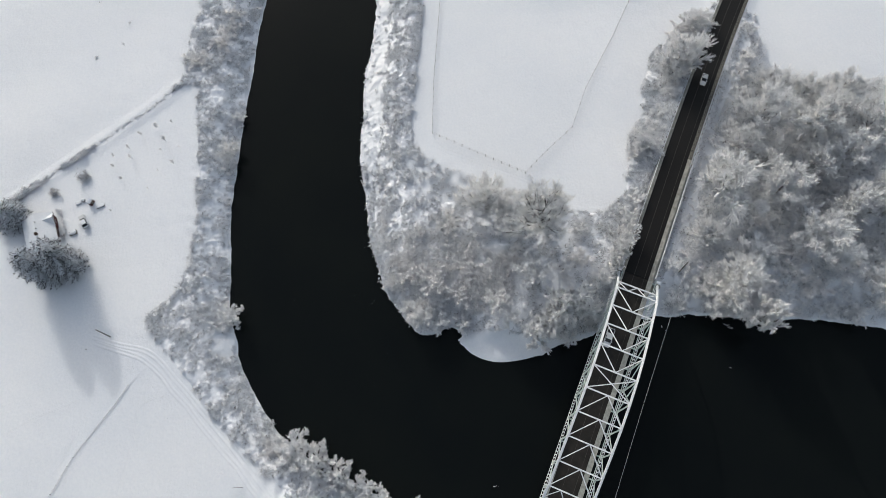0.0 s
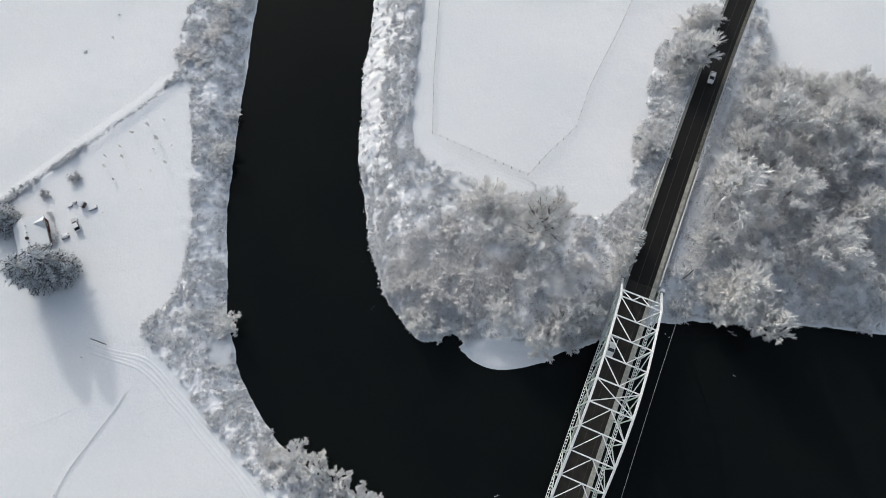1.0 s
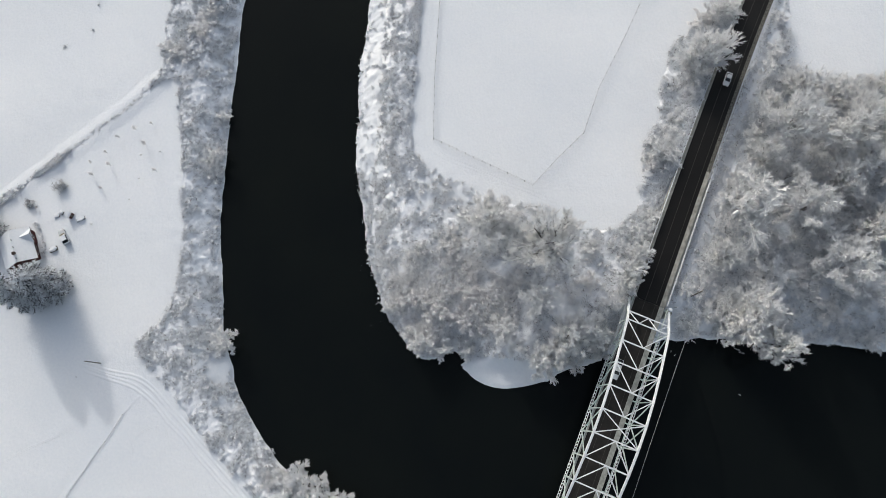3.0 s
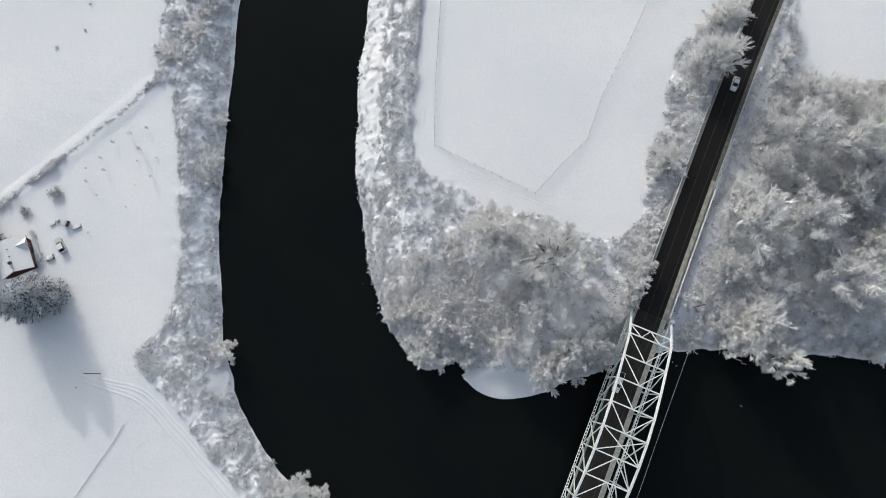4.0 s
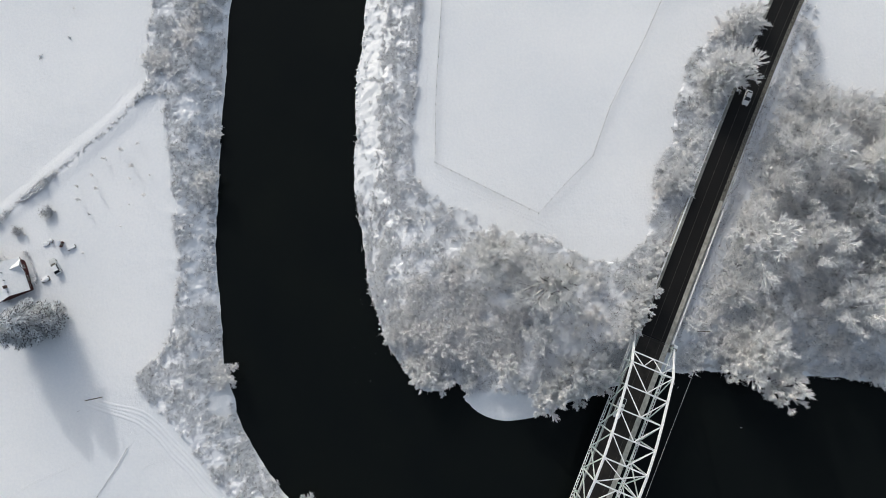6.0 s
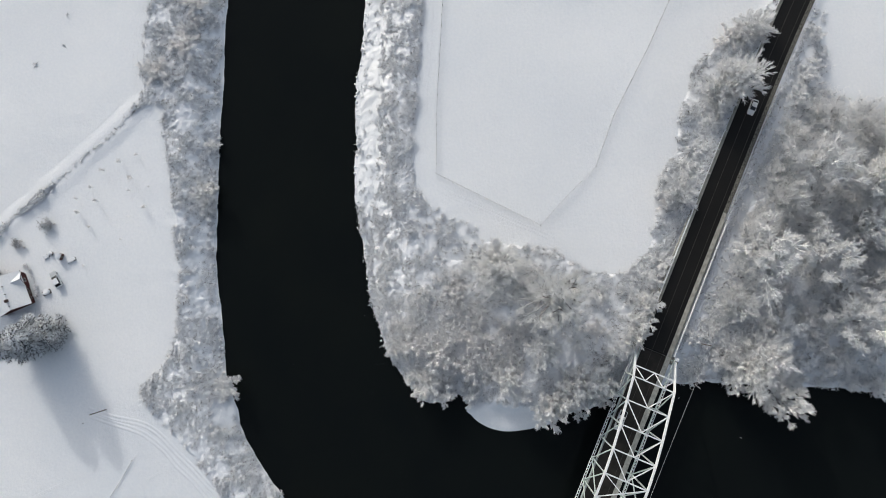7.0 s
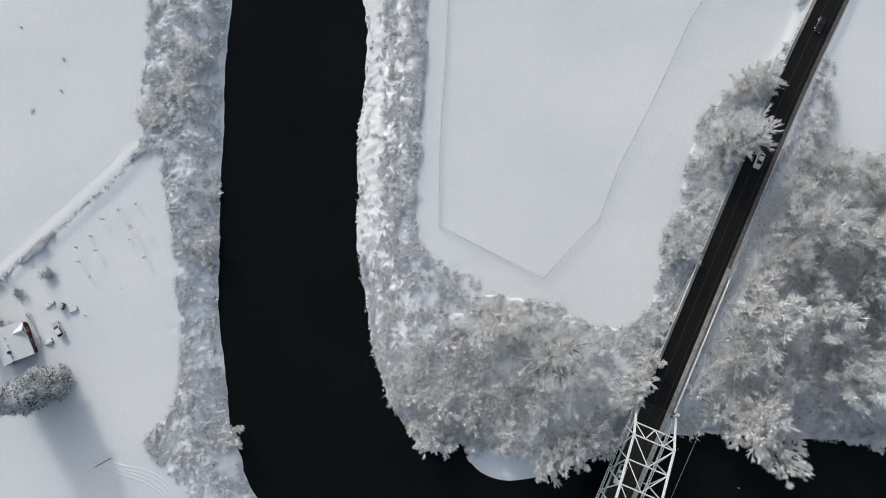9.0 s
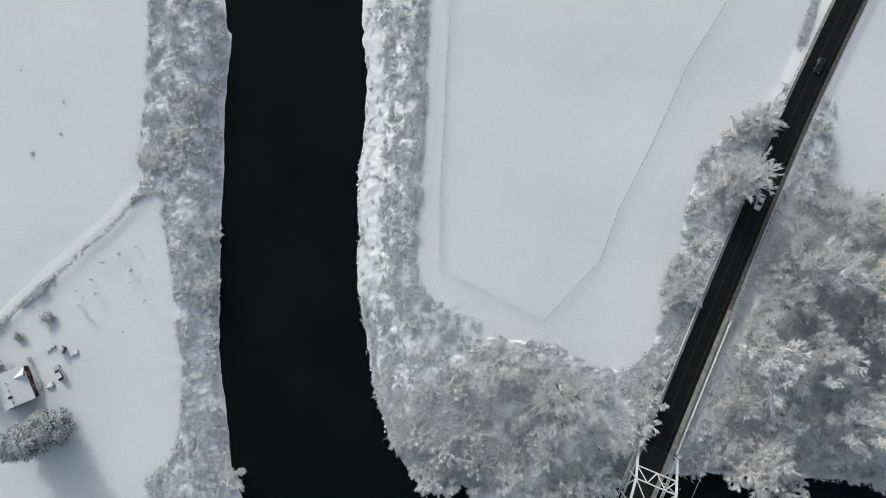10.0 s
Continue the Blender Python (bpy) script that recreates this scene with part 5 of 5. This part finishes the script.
for x, y, h in ((-93.4, 113.5, 3.0), (-90.2, 109.0, 2.8), (-98.3, 111.2, 2.2), (-101.4, 106.5, 2.0), (-99.8, 102.6, 2.6), (-104.6, 99.6, 2.4), (-86.4, 100.7, 2.4), (-88.9, 115.4, 1.7), (-105.5, 103.5, 1.6),
                (-90.9, 98.3, 1.0), (-101.5, 95.5, 1.6), (-93, 92, 0.9), (-85.5, 106.5, 0.9), (-91, 105.6, 1.0)):
    sapling(x, y, h, "thin bare orchard sapling standing in snow")
for x, y, h in ((-119.5, 90, 1.4), (-103, 84.8, 1.0)):
    sapling(x, y, h, "bare garden bush standing in snow")
gb = np.array([(-113.2, 96.2)]) + np.random.RandomState(9).normal(0, 0.5, (18, 2))
thicket("garden_bush", "round bare garden bush of dense dark twigs", gb, 33, 1.2, 2.4, BRUSH, 4, 7, 1, 2)
nb = np.array([(-122.1, 91.2)]) + np.random.RandomState(4).normal(0, 0.5, (16, 2))
thicket("corner_bush", "dark leafless bush dusted with snow at the house corner", nb, 34, 0.9, 1.6, BRUSH, 4, 6, 2, 2)
hb = np.array([(-118.4, 85.3), (-117.8, 84.6), (-117.0, 83.6), (-116.2, 81.8), (-115.3, 79.6), (-114.4, 77.2), (-114.8, 76.4), (-121.5, 71.6), (-122.5, 71.9), (-124.9, 82.0), (-123.5, 83.4), (-114.7, 78.3)])
thicket("foundation_shrubs", "snow-dusted shrubs against the house walls", hb + np.array([-1.1, 0.1]), 31, 0.6, 1.2, SHRUB, 4, 7)
fd = np.array([(-121.9, 164.9), (-109.9, 156.0), (-110.5, 147.0), (-118.4, 141.2), (-118.7, 141.5)])
thicket("weed_tufts", "lone dry weed tufts poking through the field snow", fd, 32, 0.15, 0.3, BROWN)


# ---- snow tracks ----
def rut(label, line, wide, high, seed):
    """A wheel rut: two low ridges of pressed snow with a groove between."""
    p = spline(line, 0.9)
    d = np.gradient(p, axis=0)
    d /= np.linalg.norm(d, axis=1, keepdims=True)
    side = np.stack([-d[:, 1], d[:, 0]], -1)
    rng = np.random.RandomState(seed)
    wob = np.interp(np.arange(len(p)), np.arange(0, len(p) + 6, 6), rng.normal(0, 0.12, len(np.arange(0, len(p) + 6, 6))))
    p = p + side * wob[:, None]
    offs = np.array([-1.0, -0.7, -0.42, -0.2, 0.2, 0.42, 0.7, 1.0]) * wide
    ups = np.array([-0.12, 0.5, 1.0, 0.1, 0.1, 0.9, 0.5, -0.12])
    vs = []
    for o, u in zip(offs, ups):
        q = p + side * o
        vs.append(np.stack([q[:, 0], q[:, 1], ground_z(q[:, 0], q[:, 1]) + 0.015 + 0.9 * high * u * rng.uniform(0.6, 1.2, len(q))], -1))
    v = np.stack(vs, 1)
    n, m = v.shape[:2]
    ii = np.arange(n * m).reshape(n, m)
    f = np.stack([ii[:-1, :-1], ii[1:, :-1], ii[1:, 1:], ii[:-1, 1:]], -1).reshape(-1, 4)
    ob = new("snow_track", mesh_from("snow_track", v.reshape(-1, 3), f, SNOW, True))
    return tagged(ob, label, "track", kind="structure")


DRIVE = [(-101, 45.6), (-93.3, 43.4), (-85, 41.2), (-77.9, 35.6), (-68.8, 26.4), (-60.1, 17.6), (-53.4, 10.5), (-46.9, 3.4), (-41, -3)]
DRIVE2 = [(-100, 43.9), (-93, 41.9), (-85.4, 39.2), (-79.1, 33.9), (-70, 24.4), (-62.2, 16.3), (-56.4, 10.6), (-49.8, 3.4), (-44, -3)]
for k, line in enumerate((DRIVE, DRIVE2)):
    rut("broad wheel rut pressed into the snow of the drive", line, 0.9, 0.12, k)
rut("low ridge of snow along the buried fence", [(-88.5, 32.3), (-91.2, 27.4), (-95.9, 20.0), (-99.9, 13.6), (-103.9, 4.6), (-108, -6)], 0.4, 0.09, 8)
EDGE = [(-127.4, 97.5), (-114.8, 108.3), (-103.8, 118.3), (-95.9, 125.4), (-90.6, 133.7), (-89.3, 147.8), (-88.0, 160.4), (-87.1, 174.6), (-86.4, 184.1), (-86, 205)]
for k, (o, w, h) in enumerate(((0.2, 0.3, 0.035), (2.0, 0.3, 0.025))):
    rut("field track pressed into snow along the hedge", [(-150 - o, 77.5 + o)] + [(x - o * 0.7, y + o * 0.6) for x, y in EDGE], w, h, 20 + k)
for k, x0 in enumerate((-7.6, -5.2)):
    rut("faint parallel wheel tracks beside the fence", [(x0 + 4, 230), (x0 + 2, 190), (x0 + 1.3, 158), (x0 - 0.6, 130), (x0 - 1.2, 115), (x0 + 1.0, 105.5), (x0 + 10, 100.5), (x0 + 22, 95.0), (x0 + 32, 90.6)], 0.25, 0.04, 30 + k)
rut("faint wheel track beside the fence", [(25.5, 93.5), (33, 100), (40, 108), (45.5, 121), (55.5, 141), (65, 161), (75, 178), (90, 200)], 0.3, 0.03, 40)
for k, o in enumerate((0.0, 5.5)):
    rut("faint wheel tracks in the field beyond the road", [(102 + o, 138), (105.9 + o, 149), (110 + o, 160), (116 + o, 172), (126 + o, 196)], 0.3, 0.025, 50 + k)

for k, line in enumerate(([(-80.4, 29.0), (-83.2, 27.7), (-84.8, 25.4), (-85.0, 22.5), (-85.0, 18.2), (-85.4, 11.3), (-86.9, 4.8)],
                         [(-100.6, 29.5), (-104.8, 27.3), (-108.9, 25.5), (-114.4, 23.0), (-119.7, 19.8)], [(-89.3, 32.0), (-87.6, 33.5), (-85.7, 36.1), (-83.7, 37.6)],
                         [(-100.1, 20.8), (-101.6, 16.9), (-102.9, 12.7), (-105.4, 8.6)])):
    rut("faint trodden path across the snow", line, 0.35, 0.06, 60 + k)

rs2 = np.random.RandomState(77)
line = spline(DRIVE2[2:], 0.35)
pts = np.vstack([line + rs2.normal(0, 1.0, line.shape) + np.array([-2.6, -2.0]) for _ in range(3)])
pts = np.vstack([pts, np.array([(-60, 8)]) + rs2.normal(0, 1, (160, 2)) * np.array([3.5, 4.0])])
sz = rs2.uniform(0.06, 0.24, len(pts))
v, f = clods(np.stack([pts[:, 0], pts[:, 1], ground_z(pts[:, 0], pts[:, 1]) - sz * 0.25], -1), sz, rs2, 1.3)
tagged(new("snow_clods", mesh_from("snow_clods", v, f, SNOW, True)), "scattered lumps of thrown snow beside the drive", "snow", kind="stuff")


# ---- drift on the water ----
def drift(label, x, y, ln, turn):
    t = thing("driftwood", label, "driftwood", "pieces in the river", at=pose(x, y, WATER_Z, 0, 0, turn))
    part("limb", rod((-ln / 2, 0, 0.02), (ln / 2, 0.1, 0.05), 0.07, 0.03, 6), RIME, t)
    part("fork", rod((0, 0.05, 0.04), (ln * 0.35, 0.35 * ln, 0.06), 0.04, 0.015, 6), RIME, t)


for x, y, ln, turn in ((76.6, 48.2, 1.8, -30), (77.6, 47.3, 1.6, -20), (75.8, 36.2, 0.7, -45), (10.4, 6.0, 1.4, 5), (59.5, 46.9, 0.5, 30), (58.6, 48.0, 0.5, 80)):
    drift("pale frosted branch lying in the dark water", x, y, ln, turn)
fl = np.array([(-28.7, 58.3), (-22.8, 56.7), (-37, 55), (-46.1, 57), (-24.1, 49.2), (-28.4, 48.9), (-16.7, 27.6), (-21.9, 32.1), (-18.6, 41.1), (-26.4, 51.7), (-21, 57), (-23.5, 55.8), (-26.5, 73), (-27, 71.5), (-26.4, 70.2), (-20.5, 32.4), (-19, 31.5)])
sz = rs2.uniform(0.03, 0.08, len(fl))
v, f = clods(np.stack([fl[:, 0], fl[:, 1], np.full(len(fl), WATER_Z + 0.01)], -1), sz, rs2)
tagged(new("ice_flecks", mesh_from("ice_flecks", v, f, SNOW)), "small flecks of ice and foam on the water", "ice", kind="stuff")


# ---- snow-capped stones at the water's edge ----
shore = spline(RIGHT_BANK[24:40], 0.8)
shore = shore + rs2.normal(0, 0.35, shore.shape)
keep = rs2.uniform(0, 1, len(shore)) < 0.55
sz = rs2.uniform(0.15, 0.5, keep.sum())
v, f = clods(np.stack([shore[keep, 0] + 0.3, shore[keep, 1], WATER_Z + 0.1 + 0.3 * sz], -1), sz, rs2)
tagged(new("shore_stones", mesh_from("shore_stones", v, f, SNOW, True)), "snow-capped stones along the water's edge", "stones", kind="stuff")
MOUNDS = [(-17.3, 97.1), (-13, 106), (-4, 98.5), (7.1, 93.0), (1, 90), (-5, 86), (-11.3, 83.3)]
c = scatter(MOUNDS, 0.22, rs2)
thicket("half_buried_shrubs", "shrubs half buried in lumpy drifted snow", c, 46, 0.5, 1.1, SHRUB)
